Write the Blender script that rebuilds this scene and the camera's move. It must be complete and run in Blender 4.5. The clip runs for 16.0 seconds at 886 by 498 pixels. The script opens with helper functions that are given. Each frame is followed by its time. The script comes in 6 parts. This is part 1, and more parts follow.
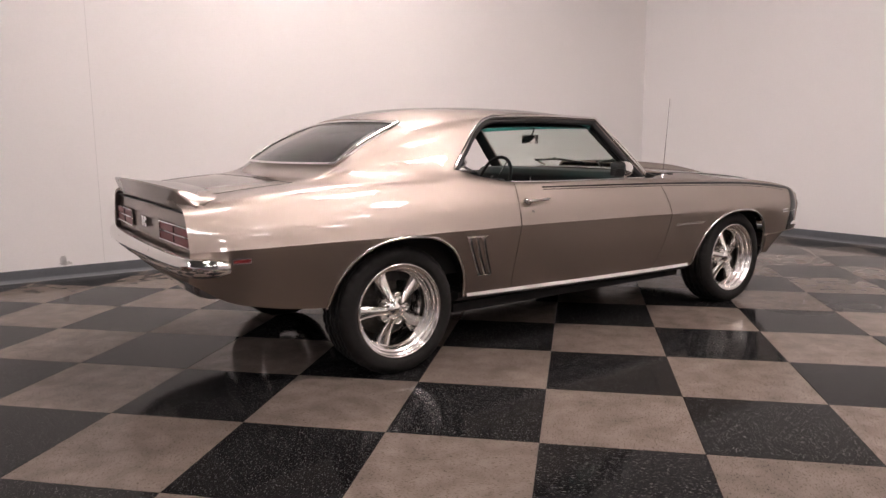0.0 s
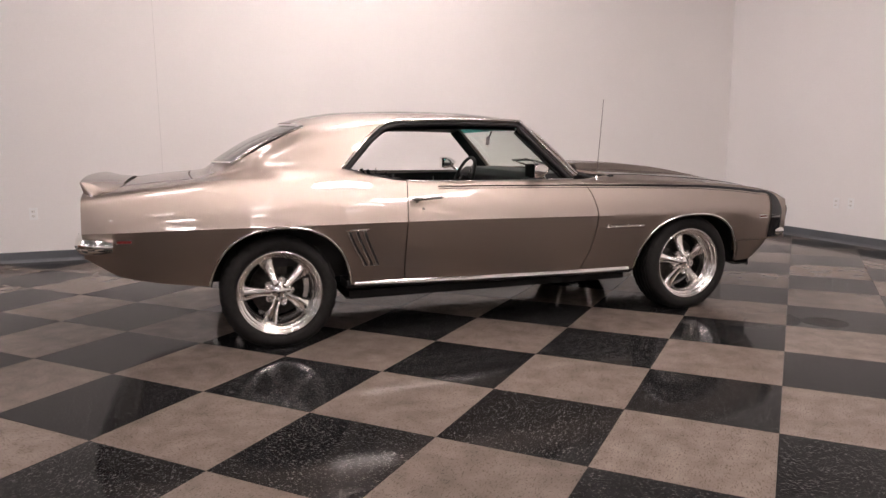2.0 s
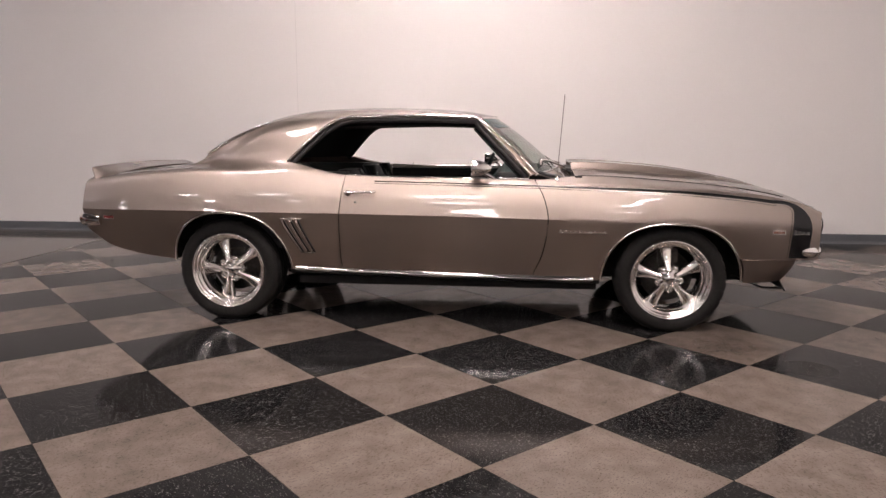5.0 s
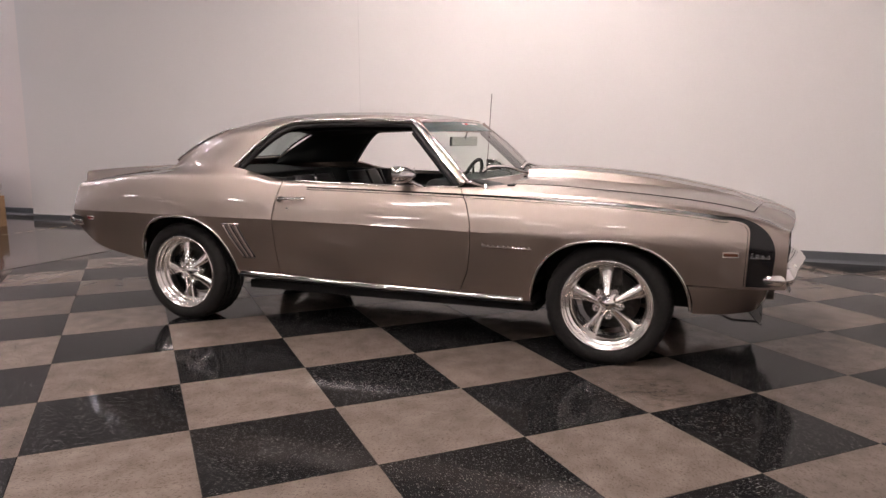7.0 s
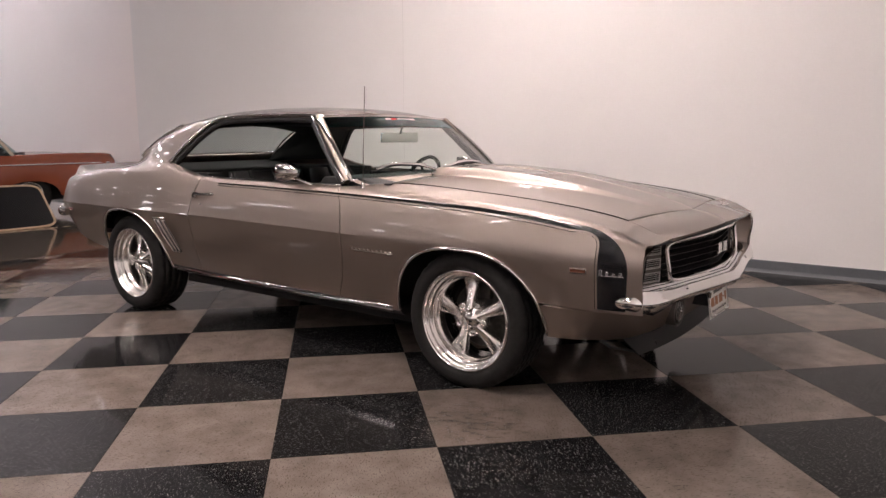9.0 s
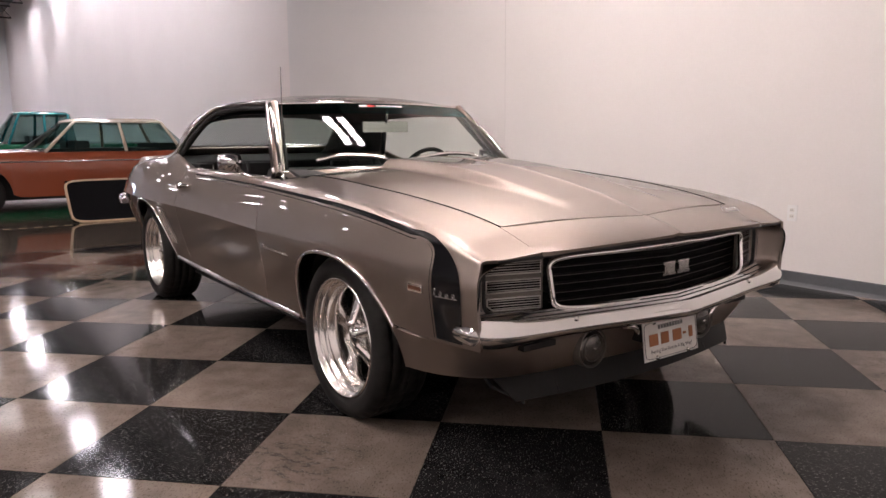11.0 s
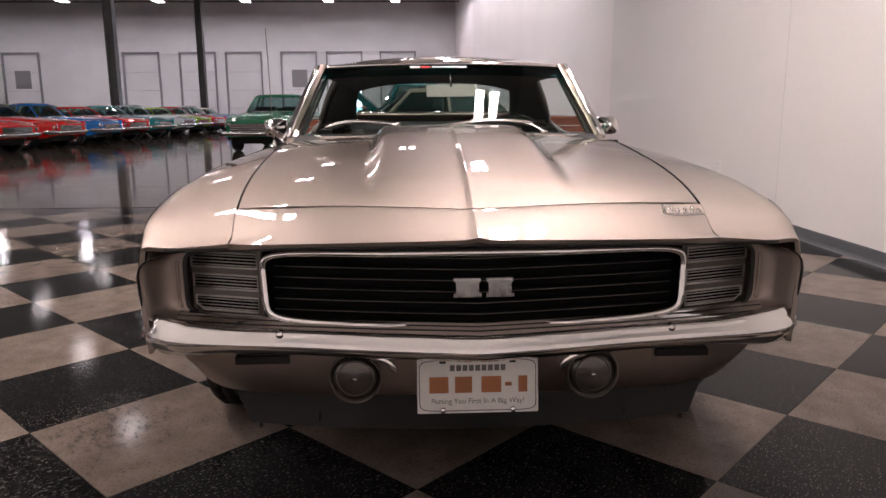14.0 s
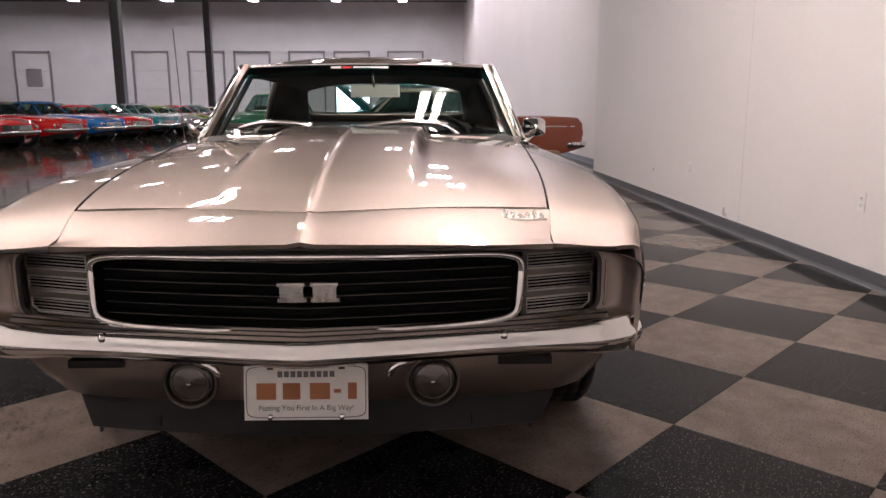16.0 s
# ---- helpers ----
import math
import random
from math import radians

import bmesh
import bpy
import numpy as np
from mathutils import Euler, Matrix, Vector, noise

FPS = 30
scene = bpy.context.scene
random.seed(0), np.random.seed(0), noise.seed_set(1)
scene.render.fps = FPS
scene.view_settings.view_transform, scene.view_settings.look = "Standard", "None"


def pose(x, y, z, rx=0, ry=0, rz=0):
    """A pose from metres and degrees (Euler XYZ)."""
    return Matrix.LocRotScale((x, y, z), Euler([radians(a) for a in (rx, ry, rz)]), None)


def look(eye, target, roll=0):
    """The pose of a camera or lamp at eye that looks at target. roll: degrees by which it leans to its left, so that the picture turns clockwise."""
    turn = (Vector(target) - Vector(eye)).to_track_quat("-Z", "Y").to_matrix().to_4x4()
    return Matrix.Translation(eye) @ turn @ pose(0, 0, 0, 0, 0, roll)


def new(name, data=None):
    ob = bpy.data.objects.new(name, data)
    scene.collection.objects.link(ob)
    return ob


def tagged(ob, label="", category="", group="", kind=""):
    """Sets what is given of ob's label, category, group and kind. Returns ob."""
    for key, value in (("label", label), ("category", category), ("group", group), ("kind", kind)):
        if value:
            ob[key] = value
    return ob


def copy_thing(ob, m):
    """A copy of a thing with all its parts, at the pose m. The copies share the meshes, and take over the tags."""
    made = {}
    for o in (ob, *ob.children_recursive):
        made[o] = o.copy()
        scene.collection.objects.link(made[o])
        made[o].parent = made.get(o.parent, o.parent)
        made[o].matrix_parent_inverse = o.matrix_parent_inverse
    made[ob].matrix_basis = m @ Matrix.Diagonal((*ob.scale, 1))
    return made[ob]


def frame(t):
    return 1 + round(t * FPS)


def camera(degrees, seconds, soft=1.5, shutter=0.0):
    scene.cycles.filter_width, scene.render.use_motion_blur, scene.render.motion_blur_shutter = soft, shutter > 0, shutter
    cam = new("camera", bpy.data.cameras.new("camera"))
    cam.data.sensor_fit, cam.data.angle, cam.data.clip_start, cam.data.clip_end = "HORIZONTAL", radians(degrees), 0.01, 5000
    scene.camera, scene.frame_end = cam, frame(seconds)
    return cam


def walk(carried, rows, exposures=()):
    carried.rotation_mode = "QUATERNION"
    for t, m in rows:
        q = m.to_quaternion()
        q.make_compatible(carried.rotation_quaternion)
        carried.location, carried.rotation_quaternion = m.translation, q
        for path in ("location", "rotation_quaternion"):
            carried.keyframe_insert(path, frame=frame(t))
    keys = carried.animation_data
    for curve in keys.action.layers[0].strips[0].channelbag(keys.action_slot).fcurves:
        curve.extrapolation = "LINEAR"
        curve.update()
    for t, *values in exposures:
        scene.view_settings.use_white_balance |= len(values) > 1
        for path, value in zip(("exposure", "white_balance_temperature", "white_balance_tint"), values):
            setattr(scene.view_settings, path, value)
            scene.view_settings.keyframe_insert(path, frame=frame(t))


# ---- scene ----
cam = camera(63.4, 16.0)

PATH = [
    (0, (-3.157, -3.851, 1.161), (-2.041, -2.219, 0.858), -0.4),
    (0.5, (-2.864, -4.139, 1.182), (-1.861, -2.437, 0.871), -0.3),
    (1, (-2.516, -4.381, 1.173), (-1.616, -2.622, 0.863), -0.3),
    (1.5, (-2.132, -4.666, 1.178), (-1.353, -2.85, 0.869), -0.4),
    (2, (-1.783, -4.896, 1.171), (-1.143, -3.026, 0.867), -0.4),
    (2.5, (-1.408, -5.048, 1.165), (-0.948, -3.126, 0.86), -0.4),
    (3, (-1.026, -5.206, 1.172), (-0.723, -3.253, 0.864), -0.6),
    (3.5, (-0.632, -5.251, 1.182), (-0.448, -3.284, 0.869), -0.5),
    (3.7, (-0.47, -5.264, 1.173), (-0.347, -3.293, 0.857), -0.3),
    (5.8, (1.064, -4.97, 1.19), (0.63, -3.044, 0.872), -0.3),
    (6, (1.217, -4.898, 1.191), (0.722, -2.986, 0.875), -0.4),
    (6.5, (1.6, -4.741, 1.195), (0.976, -2.866, 0.883), -0.3),
    (7, (1.939, -4.532, 1.181), (1.203, -2.698, 0.874), -0.3),
    (7.5, (2.287, -4.323, 1.177), (1.433, -2.541, 0.871), -0.3),
    (8, (2.599, -4.075, 1.156), (1.639, -2.348, 0.848), -0.3),
    (8.5, (2.893, -3.781, 1.151), (1.84, -2.109, 0.842), -0.3),
    (9, (3.195, -3.508, 1.153), (2.027, -1.913, 0.846), -0.3),
    (9.5, (3.41, -3.183, 1.163), (2.146, -1.665, 0.854), -0.2),
    (9.7, (3.496, -3.05, 1.146), (2.177, -1.58, 0.834), -0.4),
    (12, (3.963, -1.408, 1.088), (2.194, -0.53, 0.776), 0.1),
    (12.5, (4.027, -1.053, 1.092), (2.178, -0.362, 0.767), -0.0),
    (13, (4.006, -0.720, 1.082), (2.093, -0.250, 0.742), -0.1),
    (13.5, (4.014, -0.408, 1.072), (2.065, -0.150, 0.706), -0.2),
    (14, (3.972, -0.153, 1.059), (2.010, -0.075, 0.678), -0.4),
    (14.5, (3.954, 0.019, 1.088), (1.994, -0.011, 0.691), -0.1),
    (15, (3.952, 0.141, 1.073), (1.99, 0.111, 0.686), -0.4),
    (15.5, (3.943, 0.221, 1.071), (1.981, 0.244, 0.685), -0.3),
    (16, (3.95, 0.301, 1.062), (1.987, 0.345, 0.681), -0.1),
]
walk(cam, [(t, look(e, g, r)) for t, e, g, r in PATH])

# ---- world and exposure ----
world = bpy.data.worlds.new("hall_air")
scene.world = world
world.use_nodes = True
world.node_tree.nodes["Background"].inputs[0].default_value = (1.0, 0.93, 0.88, 1)
world.node_tree.nodes["Background"].inputs[1].default_value = 0.05
scene.view_settings.exposure = 0.0

# ---- geometry helpers ----
PI = math.pi


def curve_of(xs, vs):
    """Monotone cubic through the points (xs, vs)."""
    xs, vs = np.array(xs, float), np.array(vs, float)
    h, d = np.diff(xs), np.diff(vs) / np.diff(xs)
    m = np.zeros(len(xs))
    m[0], m[-1] = d[0], d[-1]
    for i in range(1, len(xs) - 1):
        if d[i - 1] * d[i] > 0:
            a, b = 2 * h[i] + h[i - 1], h[i] + 2 * h[i - 1]
            m[i] = (a + b) / (a / d[i - 1] + b / d[i])

    def at(x):
        x = min(max(x, xs[0]), xs[-1])
        i = min(max(int(np.searchsorted(xs, x)) - 1, 0), len(xs) - 2)
        t = (x - xs[i]) / h[i]
        return ((2 * t**3 - 3 * t**2 + 1) * vs[i] + (t**3 - 2 * t**2 + t) * h[i] * m[i]
                + (3 * t**2 - 2 * t**3) * vs[i + 1] + (t**3 - t**2) * h[i] * m[i + 1])
    return at


def spline(points, n):
    """n points evenly along a Catmull-Rom line through the points."""
    p = [Vector(q) for q in points]
    p = [2 * p[0] - p[1]] + p + [2 * p[-1] - p[-2]]
    fine = []
    for i in range(1, len(p) - 2):
        for k in range(16):
            t = k / 16
            a, b, c, d = p[i - 1], p[i], p[i + 1], p[i + 2]
            fine.append(0.5 * (2 * b + (c - a) * t + (2 * a - 5 * b + 4 * c - d) * t**2 + (3 * b - a - 3 * c + d) * t**3))
    fine.append(p[-2])
    run = [0.0]
    for a, b in zip(fine, fine[1:]):
        run.append(run[-1] + (b - a).length)
    out, j = [], 0
    for k in range(n):
        want = run[-1] * k / (n - 1)
        while j < len(run) - 2 and run[j + 1] < want:
            j += 1
        f = (want - run[j]) / max(run[j + 1] - run[j], 1e-9)
        out.append(fine[j].lerp(fine[j + 1], min(max(f, 0), 1)))
    return out


class Geo:
    """Collects vertices and faces, then becomes one mesh."""

    def __init__(self):
        self.v, self.f, self.m = [], [], []

    def add(self, verts, faces, slot=0):
        n = len(self.v)
        self.v += [tuple(p) for p in verts]
        self.f += [tuple(i + n for i in f) for f in faces]
        self.m += [slot] * len(faces)
        return self

    def grid(self, rows, flip=False, around=False, slot=0):
        n, m = len(rows), len(rows[0])
        faces = []
        for i in range(n - 1):
            for j in range(m if around else m - 1):
                k = (j + 1) % m
                q = (i * m + j, (i + 1) * m + j, (i + 1) * m + k, i * m + k)
                faces.append(q[::-1] if flip else q)
        return self.add([p for r in rows for p in r], faces, slot)

    def box(self, x0, x1, y0, y1, z0, z1, slot=0, turn=None):
        v = [Vector((x, y, z)) for x in (x0, x1) for y in (y0, y1) for z in (z0, z1)]
        if turn is not None:
            v = [turn @ p for p in v]
        return self.add(v, [(0, 1, 3, 2), (4, 6, 7, 5), (0, 4, 5, 1), (2, 3, 7, 6), (0, 2, 6, 4), (1, 5, 7, 3)], slot)

    def tube(self, points, r, n=8, closed=False, slot=0, flat=1.0):
        pts = [Vector(p) for p in points]
        rows, side = [], None
        for i, p in enumerate(pts):
            a = pts[i - 1] if (i or closed) else p
            b = pts[(i + 1) % len(pts)] if (i < len(pts) - 1 or closed) else p
            t = (b - a).normalized()
            if side is None:
                side = t.orthogonal().normalized()
            side = (side - t * side.dot(t)).normalized()
            up = t.cross(side)
            rr = r[i] if isinstance(r, (list, tuple)) else r
            rows.append([p + rr * (math.cos(2 * PI * k / n) * side + flat * math.sin(2 * PI * k / n) * up) for k in range(n)])
        if closed:
            rows.append(rows[0])
        self.grid(rows, around=True, slot=slot)
        if not closed:
            base = len(self.v) - len(rows) * n
            self.f += [tuple(base + k for k in range(n)), tuple(base + (len(rows) - 1) * n + k for k in reversed(range(n)))]
            self.m += [slot, slot]
        return self

    def loft(self, rings, slot=0, caps=True, flip=False):
        n = len(rings[0])
        base = len(self.v)
        self.grid(rings, around=True, slot=slot, flip=flip)
        if caps:
            a = tuple(base + k for k in range(n))
            b = tuple(base + (len(rings) - 1) * n + k for k in reversed(range(n)))
            self.f += [a[::-1], b[::-1]] if flip else [a, b]
            self.m += [slot, slot]
        return self

    def revolve(self, profile, n=48, centre=(0, 0, 0), axis="y", slot=0, flip=False):
        """profile: (radius, height along the axis)."""
        rows = []
        for r, h in profile:
            row = []
            for k in range(n):
                a = 2 * PI * k / n
                p = {"y": (r * math.cos(a), h, r * math.sin(a)), "x": (h, r * math.cos(a), r * math.sin(a)), "z": (r * math.cos(a), r * math.sin(a), h)}[axis]
                row.append(Vector(p) + Vector(centre))
            rows.append(row)
        return self.grid(rows, around=True, slot=slot, flip=flip)

    def mirror(self):
        """Adds the same across y = 0."""
        n = len(self.v)
        self.v += [(x, -y, z) for x, y, z in self.v]
        self.f += [tuple(i + n for i in reversed(f)) for f in self.f]
        self.m += self.m
        return self

    def mesh(self, name, mats, smooth=True, weld=0.0, bevel=0.0, segments=2, sharp=40, turn_out=False, crease=None, soften=None):
        bm = bmesh.new()
        vs = [bm.verts.new(p) for p in self.v]
        for f, s in zip(self.f, self.m):
            if len(set(f)) < 3:
                continue
            try:
                face = bm.faces.new([vs[i] for i in f])
                face.material_index = s
            except ValueError:
                pass
        if weld:
            bmesh.ops.remove_doubles(bm, verts=bm.verts, dist=weld)
        if soften:
            for _ in range(soften[1]):
                vs = [v for v in bm.verts if soften[0](v.co) and not v.is_boundary]
                bmesh.ops.smooth_vert(bm, verts=vs, factor=0.5, use_axis_x=True, use_axis_y=True, use_axis_z=True)
        if turn_out:
            bmesh.ops.recalc_face_normals(bm, faces=bm.faces)
        if bevel:
            es = [e for e in bm.edges if len(e.link_faces) == 2 and e.calc_face_angle(0) > 0.5]
            bmesh.ops.bevel(bm, geom=es, offset=bevel, segments=segments, affect="EDGES", profile=0.5)
        for f in bm.faces:
            f.smooth = smooth
        if smooth:
            lim = radians(sharp)
            for e in bm.edges:
                if len(e.link_faces) == 1 or (len(e.link_faces) == 2 and e.calc_face_angle(0) > lim):
                    e.smooth = False
                elif crease and crease(e.verts[0].co) and crease(e.verts[1].co):
                    e.smooth = False
        me = bpy.data.meshes.new(name)
        bm.to_mesh(me)
        bm.free()
        for m in mats if isinstance(mats, (list, tuple)) else [mats]:
            me.materials.append(m)
        return me


def part(name, geo, material, parent, label="", **how):
    """One mesh object under a thing or a part."""
    me = geo if isinstance(geo, bpy.types.Mesh) else geo.mesh(name, material, **how)
    ob = new(name, me)
    ob.parent = parent
    if label:
        tagged(ob, label)
    return ob


def thing(name, label, category, group="", kind="", at=None):
    ob = new(name)
    ob.empty_display_size = 0.1
    if at is not None:
        ob.matrix_basis = at
    return tagged(ob, label, category, group, kind)


def solid(ob, thickness, offset=-1.0):
    m = ob.modifiers.new("thickness", "SOLIDIFY")
    m.thickness, m.offset = thickness, offset
    return ob


def structure(name, geo, material, label, **how):
    ob = new(name, geo.mesh(name, material, **how))
    return tagged(ob, label, kind="structure")


# ---- materials ----
def material(name, color, rough=0.5, metal=0.0, coat=0.0, grain=0.0, grain_scale=40.0, bump=0.0, bump_scale=200.0,
             blotch=0.0, blotch_scale=2.0, rough_vary=0.0, emit=0.0, alpha=None, ior=1.5, transmission=0.0, per_object=0.0):
    m = bpy.data.materials.new(name)
    m.use_nodes = True
    nt = m.node_tree
    b = nt.nodes["Principled BSDF"]
    b.inputs["Base Color"].default_value = (*color, 1)
    b.inputs["Roughness"].default_value = rough
    b.inputs["Metallic"].default_value = metal
    b.inputs["Coat Weight"].default_value = coat
    b.inputs["Coat Roughness"].default_value = 0.03
    b.inputs["IOR"].default_value = ior
    b.inputs["Transmission Weight"].default_value = transmission
    if emit:
        b.inputs["Emission Color"].default_value = (*color, 1)
        b.inputs["Emission Strength"].default_value = emit
    co = nt.nodes.new("ShaderNodeTexCoord")
    where = co.outputs["Object"]

    def tex(scale, detail=3.0):
        n = nt.nodes.new("ShaderNodeTexNoise")
        n.inputs["Scale"].default_value, n.inputs["Detail"].default_value = scale, detail
        nt.links.new(where, n.inputs["Vector"])
        return n.outputs["Fac"]

    def span(fac, lo, hi):
        n = nt.nodes.new("ShaderNodeMapRange")
        n.inputs["From Min"].default_value, n.inputs["From Max"].default_value = 0.3, 0.7
        n.inputs["To Min"].default_value, n.inputs["To Max"].default_value = lo, hi
        nt.links.new(fac, n.inputs["Value"])
        return n.outputs["Result"]

    factors = []
    if grain:
        factors.append(span(tex(grain_scale), 1 - grain, 1 + grain))
    if blotch:
        factors.append(span(tex(blotch_scale, 5.0), 1 - blotch, 1 + blotch))
    if per_object:
        oi = nt.nodes.new("ShaderNodeObjectInfo")
        n = nt.nodes.new("ShaderNodeMapRange")
        n.inputs["To Min"].default_value, n.inputs["To Max"].default_value = 1 - per_object, 1 + per_object
        nt.links.new(oi.outputs["Random"], n.inputs["Value"])
        factors.append(n.outputs["Result"])
    if factors:
        f = factors[0]
        for g in factors[1:]:
            mul = nt.nodes.new("ShaderNodeMath")
            mul.operation = "MULTIPLY"
            nt.links.new(f, mul.inputs[0])
            nt.links.new(g, mul.inputs[1])
            f = mul.outputs[0]
        sc = nt.nodes.new("ShaderNodeVectorMath")
        sc.operation = "SCALE"
        sc.inputs[0].default_value = color
        nt.links.new(f, sc.inputs["Scale"])
        nt.links.new(sc.outputs["Vector"], b.inputs["Base Color"])
    if rough_vary:
        nt.links.new(span(tex(blotch_scale * 2.3, 4.0), max(rough - rough_vary, 0.02), rough + rough_vary), b.inputs["Roughness"])
    if bump:
        n = nt.nodes.new("ShaderNodeBump")
        n.inputs["Strength"].default_value, n.inputs["Distance"].default_value = bump, 0.002
        nt.links.new(tex(bump_scale), n.inputs["Height"])
        nt.links.new(n.outputs["Normal"], b.inputs["Normal"])
    return m


def tile_material(name, base, fleck, share, rough):
    """Vinyl composition tile: a mottled ground with small flecks, polished and slightly scuffed."""
    m = material(name, base, rough, rough_vary=0.012, blotch_scale=3.0, bump=0.05, bump_scale=60.0)
    nt = m.node_tree
    b = nt.nodes["Principled BSDF"]
    b.inputs["Specular IOR Level"].default_value = 0.05
    co = nt.nodes.new("ShaderNodeTexCoord")
    oi = nt.nodes.new("ShaderNodeObjectInfo")
    shift = nt.nodes.new("ShaderNodeVectorMath")
    shift.operation = "MULTIPLY_ADD"
    shift.inputs[1].default_value = (37.0, 91.0, 13.0)
    nt.links.new(oi.outputs["Random"], shift.inputs[0])
    nt.links.new(co.outputs["Object"], shift.inputs[2])
    streak = nt.nodes.new("ShaderNodeMapping")
    streak.inputs["Scale"].default_value = (1.0, 2.4, 1.0)
    nt.links.new(shift.outputs[0], streak.inputs["Vector"])
    v = nt.nodes.new("ShaderNodeTexNoise")
    v.inputs["Scale"].default_value, v.inputs["Detail"].default_value, v.inputs["Roughness"].default_value = 78.0, 4.0, 0.62
    nt.links.new(streak.outputs["Vector"], v.inputs["Vector"])
    cut = nt.nodes.new("ShaderNodeMapRange")
    cut.inputs["From Min"].default_value, cut.inputs["From Max"].default_value = share, share + 0.045
    nt.links.new(v.outputs["Fac"], cut.inputs["Value"])
    cloud = nt.nodes.new("ShaderNodeTexNoise")
    cloud.inputs["Scale"].default_value, cloud.inputs["Detail"].default_value = 9.0, 5.0
    nt.links.new(shift.outputs[0], cloud.inputs["Vector"])
    tone = nt.nodes.new("ShaderNodeMapRange")
    tone.inputs["From Min"].default_value, tone.inputs["From Max"].default_value = 0.3, 0.7
    tone.inputs["To Min"].default_value, tone.inputs["To Max"].default_value = 0.78, 1.16
    nt.links.new(cloud.outputs["Fac"], tone.inputs["Value"])
    each = nt.nodes.new("ShaderNodeMapRange")
    each.inputs["To Min"].default_value, each.inputs["To Max"].default_value = 0.9, 1.08
    nt.links.new(oi.outputs["Random"], each.inputs["Value"])
    both = nt.nodes.new("ShaderNodeMath")
    both.operation = "MULTIPLY"
    nt.links.new(tone.outputs["Result"], both.inputs[0])
    nt.links.new(each.outputs["Result"], both.inputs[1])
    mix = nt.nodes.new("ShaderNodeMix")
    mix.data_type = "RGBA"
    mix.inputs["A"].default_value, mix.inputs["B"].default_value = (*base, 1), (*fleck, 1)
    nt.links.new(cut.outputs["Result"], mix.inputs["Factor"])
    sc = nt.nodes.new("ShaderNodeVectorMath")
    sc.operation = "SCALE"
    nt.links.new(mix.outputs["Result"], sc.inputs[0])
    nt.links.new(both.outputs[0], sc.inputs["Scale"])
    nt.links.new(sc.outputs["Vector"], b.inputs["Base Color"])
    return m


def flake_paint(name, color, rough, flat):
    """Metallic flake under a clear coat: a soft short-tailed metal lobe, a little pigment, and a sharp coat on top."""
    m = bpy.data.materials.new(name)
    m.use_nodes = True
    nt = m.node_tree
    nt.nodes.remove(nt.nodes["Principled BSDF"])
    kinds = ("BsdfGlossy", "BsdfGlossy", "BsdfDiffuse", "MixShader", "MixShader", "Fresnel", "TexNoise", "MapRange", "VectorMath", "TexCoord", "TexNoise", "Math")
    flake, coat, pigment, under, top, fres, tex, span, tint, co, peel, bright = (nt.nodes.new("ShaderNode" + k) for k in kinds)
    flake.distribution, coat.distribution = "BECKMANN", "GGX"
    flake.inputs["Roughness"].default_value, coat.inputs["Roughness"].default_value = rough, 0.025
    tex.inputs["Scale"].default_value, tex.inputs["Detail"].default_value = 900.0, 2.0
    peel.inputs["Scale"].default_value, peel.inputs["Detail"].default_value = 1.1, 2.0
    nt.links.new(co.outputs["Object"], tex.inputs["Vector"])
    nt.links.new(co.outputs["Object"], peel.inputs["Vector"])
    span.inputs["From Min"].default_value, span.inputs["From Max"].default_value = 0.3, 0.7
    span.inputs["To Min"].default_value, span.inputs["To Max"].default_value = 0.93, 1.07
    bright.operation = "MULTIPLY_ADD"
    bright.inputs[1].default_value, bright.inputs[2].default_value = 0.06, -0.03
    nt.links.new(peel.outputs["Fac"], bright.inputs[0])
    nt.links.new(tex.outputs["Fac"], span.inputs["Value"])
    both = nt.nodes.new("ShaderNodeMath")
    nt.links.new(span.outputs["Result"], both.inputs[0])
    nt.links.new(bright.outputs[0], both.inputs[1])
    tint.operation = "SCALE"
    tint.inputs[0].default_value = color
    nt.links.new(both.outputs[0], tint.inputs["Scale"])
    nt.links.new(tint.outputs["Vector"], flake.inputs["Color"])
    nt.links.new(tint.outputs["Vector"], pigment.inputs["Color"])
    fres.inputs["IOR"].default_value = 1.6
    under.inputs[0].default_value = flat
    nt.links.new(flake.outputs[0], under.inputs[1])
    nt.links.new(pigment.outputs[0], under.inputs[2])
    nt.links.new(fres.outputs[0], top.inputs[0])
    nt.links.new(under.outputs[0], top.inputs[1])
    nt.links.new(coat.outputs[0], top.inputs[2])
    nt.links.new(top.outputs[0], nt.nodes["Material Output"].inputs["Surface"])
    return m


PAINT = flake_paint("bronze_metallic_paint", (0.375, 0.314, 0.278), 0.50, 0.09)
BLACK_PAINT = material("gloss_black_paint", (0.006, 0.006, 0.007), 0.16, 0.0)
SATIN_BLACK = material("satin_black", (0.015, 0.014, 0.014), 0.55, grain=0.15, grain_scale=60)
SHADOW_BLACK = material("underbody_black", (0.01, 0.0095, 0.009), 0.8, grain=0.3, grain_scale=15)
PIT_BLACK = material("unlit_black", (0.004, 0.004, 0.004), 0.7, grain=0.2, grain_scale=30)
PIT_BLACK.node_tree.nodes["Principled BSDF"].inputs["Specular IOR Level"].default_value = 0.12
SPOILER_GREY = material("chin_plastic", (0.007, 0.0067, 0.0065), 0.5, grain=0.12, grain_scale=90)
SPOILER_GREY.node_tree.nodes["Principled BSDF"].inputs["Specular IOR Level"].default_value = 0.25
